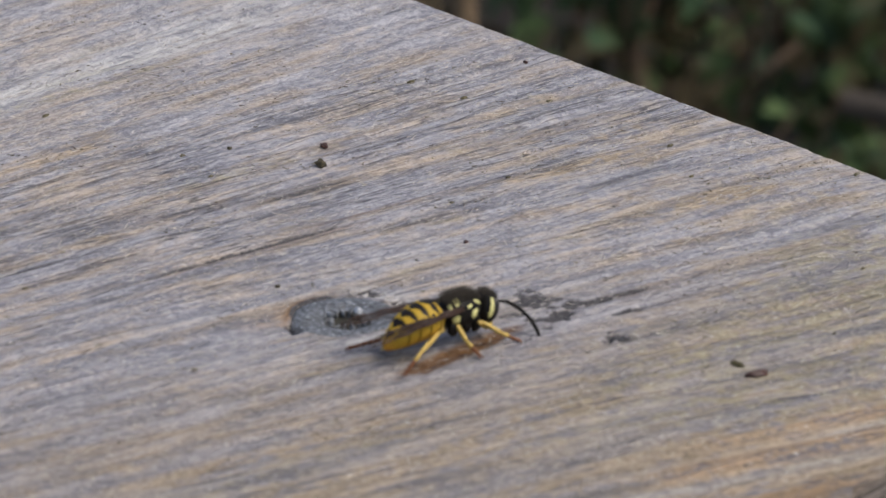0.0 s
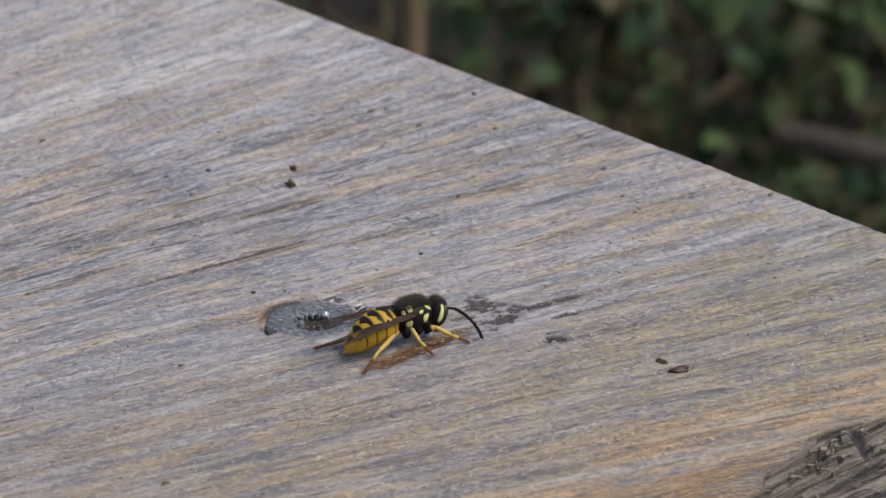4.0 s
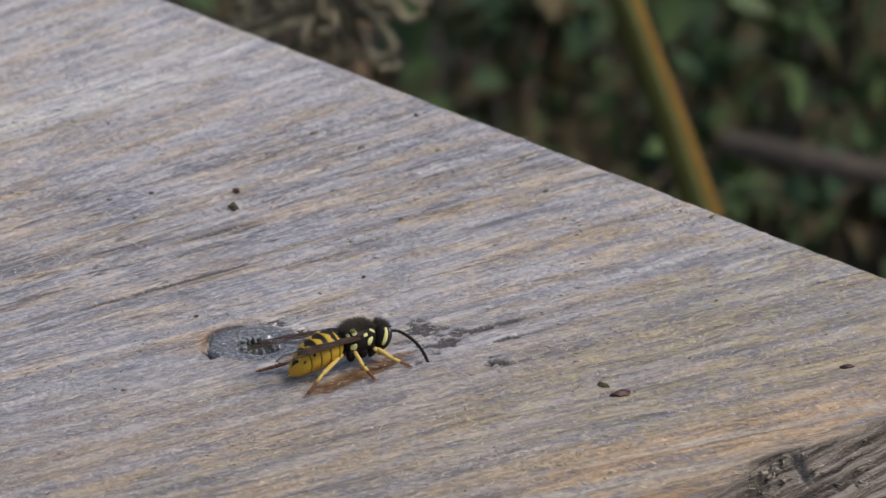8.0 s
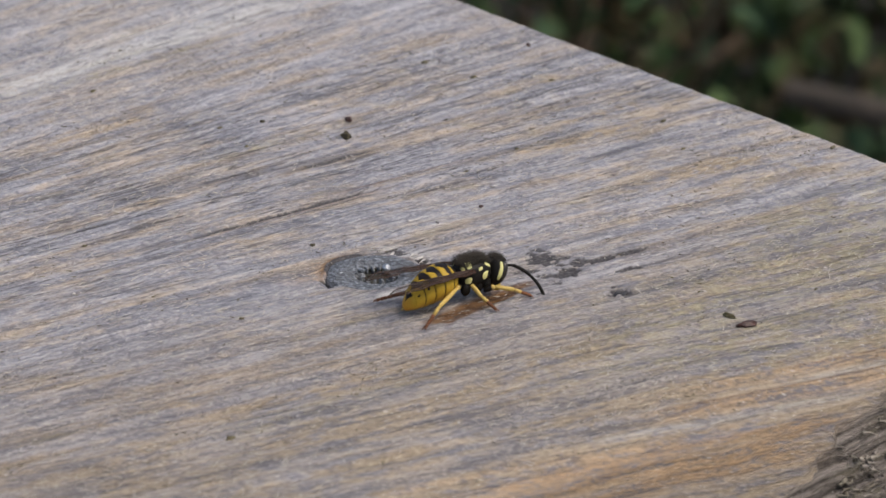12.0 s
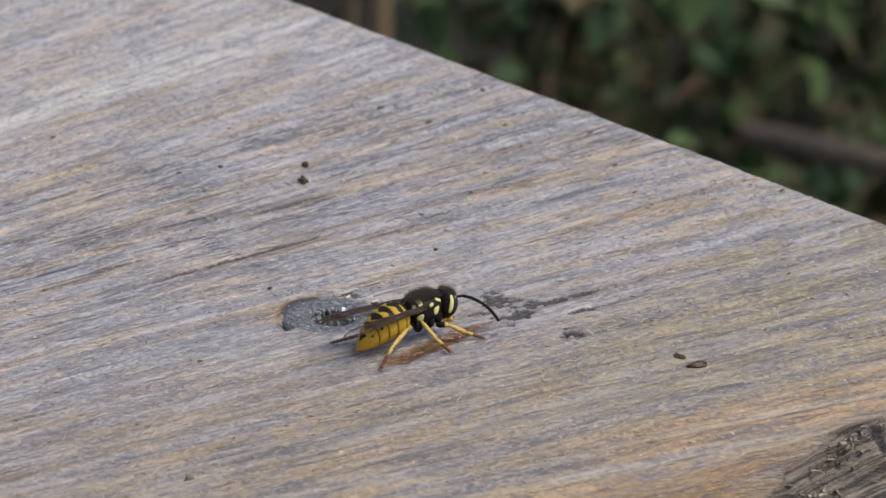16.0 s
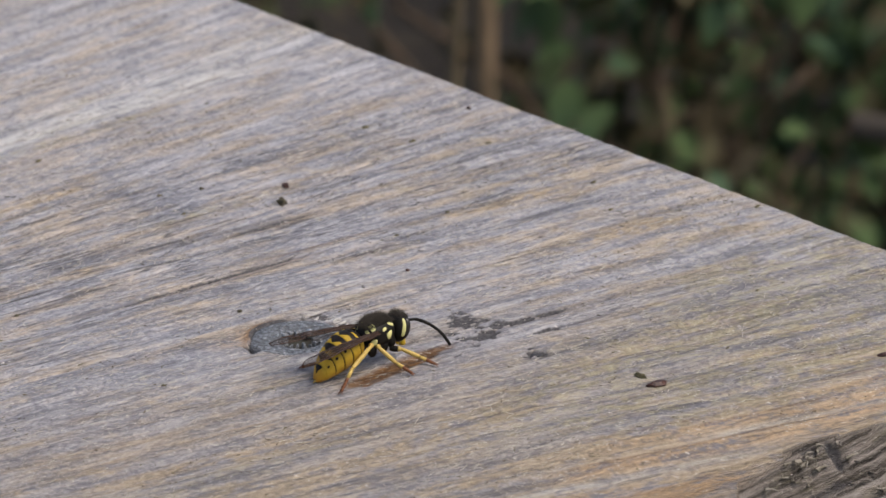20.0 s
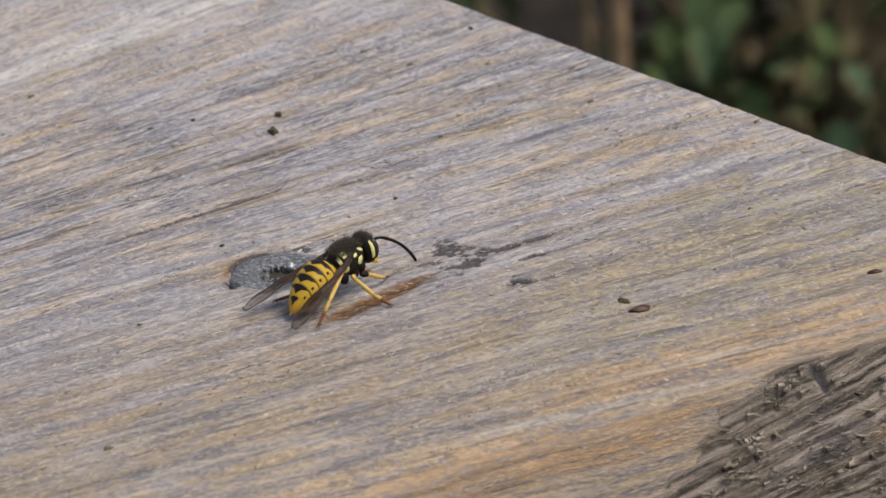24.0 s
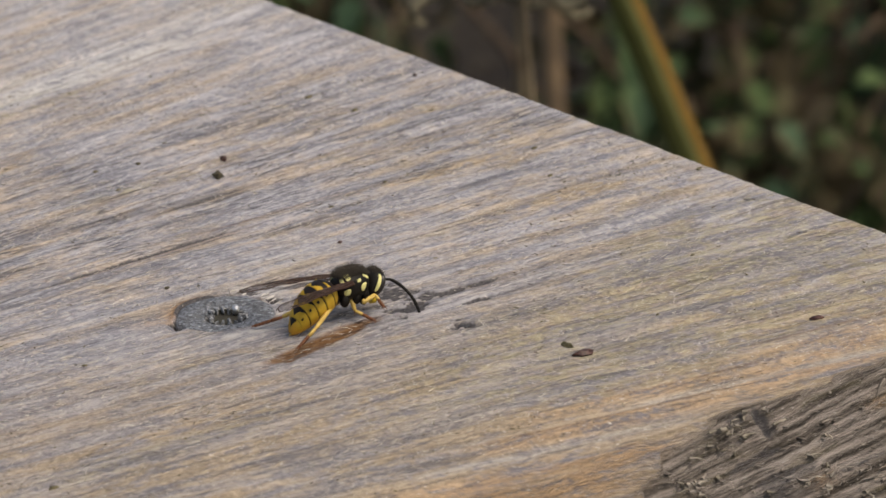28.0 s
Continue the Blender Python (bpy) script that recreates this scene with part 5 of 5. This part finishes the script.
# the tall outer shrubs are unseen, added to close off and shade the place
SHRUBS = [(2.3, 0.42, 0.34, 0.30, 600), (2.42, -0.02, 0.42, 0.30, 1500), (2.75, 0.22, 0.46, 0.45, 1900), (2.3, 0.02, 0.34, 0.2, 350), (2.2, -0.36, 0.42, 0.3, 1000), (2.75, -0.5, 0.5, 0.42, 1400), (2.35, -0.75, 1.1, 0.4, 500), (2.6, 0.85, 1.3, 0.45, 650), (3.4, 0.0, 1.7, 0.6, 1100), (3.4, 0.9, 1.8, 0.6, 800), (3.4, -0.95, 1.8, 0.6, 800), (3.9, 0.4, 2.0, 0.7, 800), (2.9, 1.6, 1.9, 0.6, 600), (2.9, -1.6, 1.9, 0.6, 600)]
for k, (far, aside, tall, wide, count) in enumerate(SHRUBS):
    p = out_there(far, aside)
    bush(p.x, p.y, tall, wide, count, 100 + k)


def stalk(name, a, b, thick, material, label, category, seed, bow=0.02):
    """A dry stick from a down to b, with knots and a slight bow."""
    r = np.random.default_rng(seed)
    a, b = Vector(a), Vector(b)
    off = Vector(r.normal(0, 1, 3)) * bow
    us = np.linspace(0, 1, 14)
    line = [a.lerp(b, u) + off * math.sin(u * math.pi) + Vector(r.normal(0, 0.0012, 3)) for u in us]
    ob = mesh_part(name, tube(name, line, [thick * (1 - 0.35 * u + 0.10 * (k % 5 == 0)) for k, u in enumerate(us)], 9), material)
    return tagged(ob, label, category) if label else ob


stalk("plant_stem", (0.910, 1.141, GROUND_Z - 0.02), (0.935, 1.156, 0.25), 0.0054, STEM, "upright brown woody plant stem", "stem", 1, 0.006)


def fallen_branch():
    """A long limb on the ground with two thin side twigs."""
    top = new("fallen_branch")
    limb = stalk("limb", (1.05, 1.066, -0.4745), (2.57, -0.55, GROUND_Z - 0.01), 0.0052, DULL_BARK, "", "", 2, 0.01)
    twigs = [stalk("twig", (1.12, 0.992, -0.489), (1.36, 0.60, -0.66), 0.0022, DULL_BARK, "", "", 5, 0.012), stalk("twig", (1.30, 0.80, -0.531), (1.75, 0.55, -0.50), 0.0020, DULL_BARK, "", "", 6, 0.012)]
    for ob in [limb] + twigs:
        ob.parent = top
    return tagged(top, "fallen grey-brown branch among the shrubs", "branch")


fallen_branch()
rs = np.random.default_rng(31)
for k in range(9):
    far, aside = rs.uniform(1.9, 2.5), rs.uniform(-0.32, 0.36)
    p, q = out_there(far, aside), out_there(far + rs.normal(0, 0.12), aside + rs.normal(0, 0.16))
    stalk("dry_stalk", (p.x, p.y, GROUND_Z - 0.02), (q.x, q.y, rs.uniform(-0.3, 0.2)), rs.uniform(0.0016, 0.0034), STRAW, "thin dry straw-coloured stalk among the shrubs", "stalk", 40 + k, 0.03)

# ------------------------------------------------------------------ a blade of a reed and a dry seed head that sway in the wind
def blade_material(name, one, two):
    m, t, b = nodes_of(name, 0.55)
    co = t.nodes.new("ShaderNodeTexCoord").outputs["Object"]
    t.links.new(mix(t, noise_at(t, co, 160.0, 3, 0.6), (*one, 1), (*two, 1)), b.inputs["Base Color"])
    return m


def reed_blade():
    """A long arching leaf with a withered margin, rooted at its own origin."""
    top = new("reed_blade")
    n = 40
    for name, a, b, mat in (("leaf_blade", 0.0, 0.70, blade_material("reed_green", (0.07, 0.078, 0.016), (0.12, 0.122, 0.03))), ("leaf_margin", 0.70, 1.0, blade_material("reed_gold", (0.18, 0.10, 0.016), (0.31, 0.18, 0.03)))):
        rows = []
        for i in range(n):
            u = i / (n - 1)
            # rises, then leans over
            along_, up = -0.24 * u ** 2.6 + 0.05 * u, 0.90 * u
            w = 0.0052 * (1 - u ** 3) + 0.0005
            mid = ACROSS * along_ + Vector((0, 0, up))
            for j in range(5):
                v = a + (b - a) * j / 4 - 0.5
                rows.append(tuple(mid + ACROSS * (v * 2 * w) + AHEAD * (0.0012 * abs(v) * 2)))
        ob = mesh_part(name, grid_mesh(name, np.array(rows), n, 5), mat, top, "golden withered margin" if a else "")
        so = ob.modifiers.new("thick", "SOLIDIFY")
        so.thickness = 0.0005
    return tagged(top, "arching green reed blade with a golden edge", "reed")


def seed_head():
    """A dry pale flower head with drooping tufts on a thin stalk."""
    r = np.random.default_rng(77)
    top = new("dry_seed_head")
    rise = [Vector((0, 0, 0.78 * u)) - ACROSS * 0.02 * u * u + AHEAD * 0.01 * math.sin(u * 5) for u in np.linspace(0, 1, 12)]
    mesh_part("stalk", tube("stalk", rise, [0.0014 * (1 - 0.5 * u) for u in np.linspace(0, 1, 12)], 7), STRAW, top)
    for k in range(46):
        # drooping curled sprays
        base = rise[11].lerp(rise[10], r.uniform(0, 0.28))
        side, turn, size = r.choice([-1, 1]), r.uniform(2.2, 4.4), r.uniform(0.0025, 0.0065)
        at = base + ACROSS * r.uniform(-0.020, 0.020) + AHEAD * r.uniform(-0.008, 0.008) + Vector((0, 0, r.uniform(-0.010, 0.004)))
        line = [base.lerp(at, min(1, u * 3)) + (ACROSS * side * math.sin(turn * u) + Vector((0, 0, math.cos(turn * u) - 1))) * size * (1 - 0.4 * u) for u in np.linspace(0, 1, 14)]
        mesh_part("tuft", tube("tuft", line, [0.0009 * (0.6 + 0.6 * math.sin(u * math.pi)) for u in np.linspace(0, 1, 14)], 6), TUFT, top)
    return tagged(top, "pale dry seed head on a thin stalk", "seed head")


TUFT = plain("pale_tuft", (0.27, 0.24, 0.16), 0.9, 0, 0.4, 200.0, 0.002, (0.15, 0.13, 0.08))
BLADE, TUFTS = reed_blade(), seed_head()
# where the blade passes at the height of the plank, cm: seconds, x, y
BLADE_WAY = [(0, 31.0, 45.5), (6.9, 31.0, 45.5), (7.3, 41.2, 35.4), (7.6, 42.2, 34.2), (7.9, 40.4, 36.1), (8.0, 40.2, 36.2), (8.2, 34.8, 42.0), (8.5, 33.6, 43.4), (8.8, 34.3, 42.6), (9.1, 34.5, 42.4), (9.5, 34.3, 42.5), (10.2, 31.5, 45.0), (18, 31.0, 45.5), (26.2, 31.5, 45.0), (26.5, 33.2, 43.7), (26.8, 34.7, 42.4), (27.1, 32.8, 44.2), (27.7, 33.8, 43.3), (28.0, 38.15, 38.6)]
# how far the seed head swings across
TUFT_WAY = [(0, -0.10), (6.8, -0.10), (7.3, -0.02), (7.6, 0.01), (8.0, 0.0), (8.3, -0.04), (8.6, -0.06), (9.1, -0.05), (9.6, -0.08), (10.3, -0.10), (18, -0.10), (26.2, -0.10), (26.6, -0.06), (26.9, -0.04), (27.2, -0.06), (27.7, -0.03), (28.0, 0.016)]
SWAYING = [
    (BLADE, [(t, pose(x * CM + 0.0628 * ACROSS.x, y * CM + 0.0628 * ACROSS.y, GROUND_Z)) for t, x, y in BLADE_WAY]),
    (TUFTS, [(t, pose(0.316 + k * ACROSS.x, 0.355 + k * ACROSS.y, GROUND_Z - 0.046)) for t, k in TUFT_WAY]),
]
# ------------------------------------------------------------------ movement
# seconds, waist x, y, height change (mm), heading, pitch (degrees)
BODY = [
    (0, 8.00, -12.60, -0.00, 0.0, -0.0),
    (0.5, 7.89, -12.69, -0.13, -0.0, 0.2),
    (1, 7.72, -12.59, -0.02, 2.0, -0.3),
    (1.5, 7.86, -12.73, -0.20, 1.8, -1.8),
    (2, 7.63, -12.76, -0.23, 1.2, -1.1),
    (2.5, 7.59, -12.78, -0.24, -1.5, 0.3),
    (3, 7.29, -12.82, -0.32, 0.4, -1.7),
    (3.5, 7.55, -12.70, -0.13, -0.6, 0.6),
    (5.5, 7.65, -12.70, -0.10, -2.1, 2.8),
    (6, 7.80, -12.74, -0.15, -1.9, 2.8),
    (6.5, 7.73, -12.71, -0.10, -2.8, 2.6),
    (7, 7.52, -12.77, -0.17, -4.5, 1.5),
    (7.5, 7.69, -12.74, -0.16, -2.5, 0.7),
    (8, 7.83, -12.67, -0.07, -0.9, 1.6),
    (8.5, 7.63, -12.70, -0.13, -0.9, 1.2),
    (9, 7.54, -12.67, -0.07, -1.3, 2.4),
    (9.5, 7.44, -12.65, -0.04, -0.8, 1.8),
    (10, 7.57, -12.64, 0.02, 0.9, 6.2),
    (10.5, 7.05, -12.73, -0.17, -0.9, 1.1),
    (11, 6.99, -12.66, -0.04, -2.5, 2.0),
    (11.5, 6.88, -12.72, -0.13, -0.8, 2.6),
    (12, 6.87, -12.84, -0.31, -1.4, 0.9),
    (12.5, 7.06, -12.68, -0.08, -0.8, 2.4),
    (14.5, 7.06, -12.75, -0.13, -3.7, 4.1),
    (15, 6.97, -12.81, -0.25, -1.2, 3.2),
    (15.5, 6.99, -12.73, -0.12, -2.3, 4.0),
    (16, 6.98, -12.53, 0.15, -0.2, 6.0),
    (16.5, 6.30, -12.66, -0.05, -0.2, 3.5),
    (17, 6.06, -12.71, -0.10, -2.4, 3.7),
    (17.5, 6.04, -12.72, -0.12, -1.3, 3.5),
    (18, 5.89, -12.78, -0.22, -0.1, 2.2),
    (18.5, 6.01, -12.73, -0.13, -0.9, 4.0),
    (19, 5.76, -12.73, -0.14, -0.5, 3.0),
    (19.5, 6.08, -12.61, 0.04, -1.3, 4.3),
    (20, 5.79, -12.58, 0.10, 3.4, 7.1),
    (20.5, 5.42, -12.73, -0.12, -1.0, 2.8),
    (21, 4.98, -12.75, -0.21, 4.8, 1.1),
    (21.5, 5.27, -12.60, 0.05, 1.4, 2.6),
    (23.5, 4.79, -12.48, 0.23, 8.6, 2.4),
    (24, 5.24, -12.20, 0.64, 12.0, 8.0),
    (24.1, 5.80, -12.10, 0.70, 11.0, 8.0),
    (24.3, 9.50, -11.60, 0.80, 6.0, 8.0),
    (24.5, 12.02, -11.38, 0.60, 3.0, 4.3),
    (25, 12.53, -11.35, 0.55, -0.5, 2.0),
    (25.5, 12.63, -11.21, 0.70, 2.7, -1.2),
    (26, 12.52, -10.91, 1.11, 1.8, -2.3),
    (26.5, 12.64, -11.01, 0.97, 1.9, -2.0),
    (27, 12.61, -11.22, 0.67, 2.6, -2.2),
    (27.5, 12.57, -11.25, 0.63, 2.8, -2.3),
    (28, 12.58, -11.25, 0.64, 2.8, -1.6),
]
# footholds (mm in the world; side 1 is the wasp's right): seconds, x, y, height
HOLDS = {
    ("hind", 1): [(0, 0.5, -16.9, 0), (10, -0.1, -17.1, 0), (16, -0.1, -17.0, 0), (19.8, -0.15, -17.0, 0), (20.5, -0.3, -17.0, 0), (24.1, -0.1, -16.9, 0), (24.3, 3.5, -16.2, 1.2), (24.5, 6.3, -15.7, 0), (26.0, 6.2, -15.8, 0), (28, 5.4, -15.0, 0)],
    ("hind", -1): [(0, 0.9, -8.4, 0), (8, 0.6, -8.3, 0), (19.8, 0.6, -8.2, 0), (20.1, 0.8, -9.4, 0), (23.5, 0.5, -8.4, 0), (24.2, 0.5, -8.4, 0), (24.4, 5.3, -6.9, 0), (28, 5.6, -6.9, 0)],
    ("middle", 1): [(0, 9.0, -17.1, 0), (10, 8.56, -17.3, 0), (18, 8.37, -17.6, 0), (24.1, 8.3, -17.4, 0), (24.3, 12, -15.5, 1.0), (24.5, 15.2, -13.6, 0), (26, 15.4, -13.2, 0), (28, 15.6, -13.8, 0)],
    ("middle", -1): [(0, 9.0, -8.0, 0), (24.1, 8.6, -8.0, 0), (24.5, 15.2, -7.6, 0), (28, 15.4, -7.6, 0)],
    ("front", 1): [(0, 14.1, -16.3, 0), (10, 13.7, -16.5, 0), (14.5, 13.7, -16.4, 0), (16.2, 13.5, -16.4, 0), (16.5, 11.9, -16.8, 0), (21.5, 11.7, -17.0, 0), (23.5, 11.8, -14.5, 1.0), (24.0, 12.6, -10.9, 0.0), (24.2, 15.0, -11.5, 1.5), (24.5, 17.0, -13.6, 1.2), (26, 16.8, -14.0, 1.2), (28, 16.8, -14.0, 1.2)],
    ("front", -1): [(0, 14.1, -9.5, 0), (12.5, 14.0, -9.5, 0), (16.5, 12.2, -9.0, 0), (21.5, 12.0, -9.0, 0), (24.0, 12.4, -8.5, 0), (24.5, 18.0, -9.8, 1.2), (28, 17.8, -9.8, 1.2)],
}
# nod of the head (degrees), spread and lift of the wings (degrees)
NOD = [(0, 20), (0.5, 24), (1, 20), (1.5, 25), (2, 21), (2.5, 25), (3, 22), (3.5, 26), (5.5, 21), (6, 26), (6.5, 21), (7, 26), (7.5, 20), (8, 24), (8.5, 20), (9, 25), (9.5, 21), (10, 26), (10.5, 21), (11, 25), (11.5, 20), (12, 24), (12.5, 21), (14.5, 24), (15, 20), (15.5, 25), (16, 22), (17, 20), (18, 25), (19, 21), (19.5, 25), (20, 22), (20.5, 26), (21, 21), (21.5, 25), (23.5, 10), (24, 4), (24.5, 18), (25, 28), (25.5, 34), (26, 30), (26.5, 35), (27, 30), (27.5, 34), (28, 31)]
# wing tips in the wasp's space (mm): seconds, right x, y, z, left x, y, z
TIPS = [(0, -8.9, -1.9, 2.9, -7.8, 2.3, 3.5), (6, -9.0, -1.9, 3.4, -7.8, 2.3, 3.8), (10, -9.1, -1.9, 4.2, -7.6, 2.3, 4.4), (12, -9.1, -1.9, 3.8, -7.6, 2.3, 4.1), (17, -9.2, -1.9, 4.25, -7.0, 2.4, 4.3), (19.5, -9.2, -1.9, 4.05, -7.2, 2.4, 4.0), (20, -9.8, -2.3, 4.45, -7.4, 2.8, 5.0), (21.5, -9.6, -2.2, 3.65, -7.4, 2.8, 4.4), (23.5, -9.0, -2.3, 2.45, -7.0, 3.0, 3.2), (23.9, -6.9, -2.4, 1.7, -6.4, 3.9, 1.9), (24.1, -6.9, -2.4, 1.7, -6.4, 3.9, 1.9), (24.4, -9.4, -2.6, 3.25, -7.4, 3.6, 4.2), (25, -9.4, -2.7, 3.65, -7.4, 3.4, 3.8), (28, -9.4, -2.7, 3.65, -7.4, 3.4, 3.9)]
# droop of the abdomen (degrees)
DROOP = [(0, 0), (5.5, 2), (9, 0), (10, -2), (12, 2), (16, 0), (19.5, 2), (20, 4), (21.5, 2), (23.5, 3), (24.5, 2), (25, 6), (25.5, 14), (26, 20), (27, 17), (28, 17)]
# feelers: seconds, swing out, drop, of the right and of the left one (degrees)
FEEL = [(0, 0, 2, 0, 2), (1, 0, -8, 0, -8), (2, 2, -6, 0, -4), (3, 4, -8, 2, -4), (3.5, 2, 0, 0, 0), (5.5, 0, 4, 0, 4), (6.5, 2, 2, 0, 0), (7, 4, -6, -8, -22), (7.5, 6, -12, -14, -34), (8, 2, 0, 0, -6), (8.5, 0, 12, 0, 10), (9, 0, 0, 0, 0), (10, 2, -4, 0, -4), (11, 0, 8, 0, 6), (12, 2, -2, 0, 0), (12.5, 2, -4, 0, 0), (14.5, 2, -2, 0, 0), (15, 2, -4, 0, -4), (16, 2, -6, 0, -8), (16.7, 2, -2, 12, -45), (17, 3, 0, 20, -70), (17.4, 2, 2, 0, -10), (18, 2, -6, 0, -6), (19, 0, 6, 0, 6), (19.5, 0, 8, 0, 6), (20, 2, -2, 0, 0), (21, 3, -8, 0, -6), (21.5, 3, -6, 0, -6), (23.5, 6, -20, 0, -14), (23.7, 2, 0, 0, 0), (23.9, -6, 26, 0, 20), (24.1, 4, 6, 0, 0), (24.3, 4, -8, 0, 0), (24.5, 0, 8, 0, 4), (25, 2, 0, 0, -6), (25.5, 2, -6, -10, -26), (25.8, 3, -7, 18, -44), (26, 4, -8, 20, -48), (26.2, 3, 0, 10, -28), (26.5, 2, 8, 0, 0), (27, 3, 0, 0, 0), (27.5, 5, -8, 0, -6), (28, 4, -2, 0, -4)]


def at_time(rows, t):
    """Straight-line value of rows (seconds, values...) at t."""
    ts = [r[0] for r in rows]
    return [float(np.interp(t, ts, [r[k] for r in rows])) for k in range(1, len(rows[0]))]


def body_pose(t):
    x, y, z, turn, tip = at_time(BODY, t)
    return pose(x * MM, y * MM, z * MM, 0, 0, turn) @ pose(0, 0, 0, 0, -tip, 0)


def along(a, b, up):
    """A pose at a whose x axis points to b, with z near up."""
    x = (b - a).normalized()
    y = up.cross(x).normalized()
    z = x.cross(y)
    m = Matrix((x, y, z)).transposed().to_4x4()
    m.translation = a
    return m


def leg_poses(which, side, t):
    """Thigh, shin and foot in the wasp's space, with the foot on its hold."""
    hip, thigh, shin, size = LEGS[which]
    h = Vector((hip[0], -side * hip[1], hip[2])) * MM
    inv = body_pose(t).inverted()
    toe_world = Vector(at_time(HOLDS[which, side], t)) * MM + Vector((0, 0, 0.16 * MM))
    toe = inv @ toe_world
    kx, ky, kz = KNEES[which]
    hint = Vector((kx, -side * ky, kz)) * MM
    flat = Vector((hint.x - toe.x, hint.y - toe.y, 0)).normalized()
    lift = 0.42
    if (which, side) == ("hind", -1):
        # this foot lies flat on the wood, and trails aside
        flat, lift = (inv.to_3x3() @ Vector((0.80, -0.60, 0))).normalized(), 0.26
    ankle = toe + (flat * 0.90 + Vector((0, 0, lift))).normalized() * size * MM
    reach = ankle - h
    d = min(reach.length, (thigh + shin) * MM * 0.995)
    ankle = h + reach.normalized() * d
    a = (d * d + (thigh * MM) ** 2 - (shin * MM) ** 2) / (2 * d)
    up = math.sqrt(max(0.0, (thigh * MM) ** 2 - a * a))
    rise = hint - h
    rise = (rise - rise.project(reach)).normalized()
    knee = h + reach.normalized() * a + rise * up
    z = Vector((0, 0, 1))
    return along(h, knee, z), along(knee, ankle, z), along(ankle, toe, z)


def motions():
    times = sorted({r[0] for r in BODY} | {23.7, 23.9, 24.1, 24.2, 24.3, 24.4})
    walk(wasp, [(t, body_pose(t)) for t in times])
    for (which, side), bits in LEG_SETS.items():
        poses = [(t, leg_poses(which, side, t)) for t in times]
        for k, ob in enumerate(bits):
            walk(ob, [(t, p[k]) for t, p in poses])
    neck = Vector((3.95, 0, 2.95)) * MM
    for t_rows, ob in ((NOD, HEAD),):
        walk(ob, [(t, Matrix.Translation(neck) @ pose(0, 0, 0, 0, at_time(NOD, t)[0], 0)) for t, _ in t_rows])
    feel_times = sorted({r[0] for r in FEEL} | {r[0] for r in NOD})
    for side, ob in ANTENNAE.items():
        rows = []
        for t in feel_times:
            f = at_time(FEEL, t)
            out, drop = f[0:2] if side == 1 else f[2:4]
            m = Matrix.Translation(neck) @ pose(0, 0, 0, 0, at_time(NOD, t)[0], 0) @ Matrix.Translation(Vector((1.72, -side * 0.42, 0.62)) * MM)
            rows.append((t, m @ pose(0, 0, 0, 0, drop + (6 if side == 1 else 34), -side * (out + (22 if side == 1 else 30)))))
        walk(ob, rows)
    for side, ob in WINGS.items():
        rows = []
        hinge = Vector((1.4, -side * 1.45, 3.75)) * MM
        for t in [r[0] for r in TIPS]:
            tip = Vector(at_time(TIPS, t)[:3] if side == 1 else at_time(TIPS, t)[3:]) * MM
            rows.append((t, Matrix.Translation(hinge - tip) @ along(tip, hinge, Vector((0, -side * 0.05, 1.0)))))
        walk(ob, rows)
    hang = Vector((0, 0, 2.9)) * MM
    walk(ABD, [(t, Matrix.Translation(hang) @ pose(0, 0, 0, 0, -d, 0) @ Matrix.Translation(-hang)) for t, d in DROOP])
    for ob, rows in SWAYING:
        walk(ob, rows)


motions()
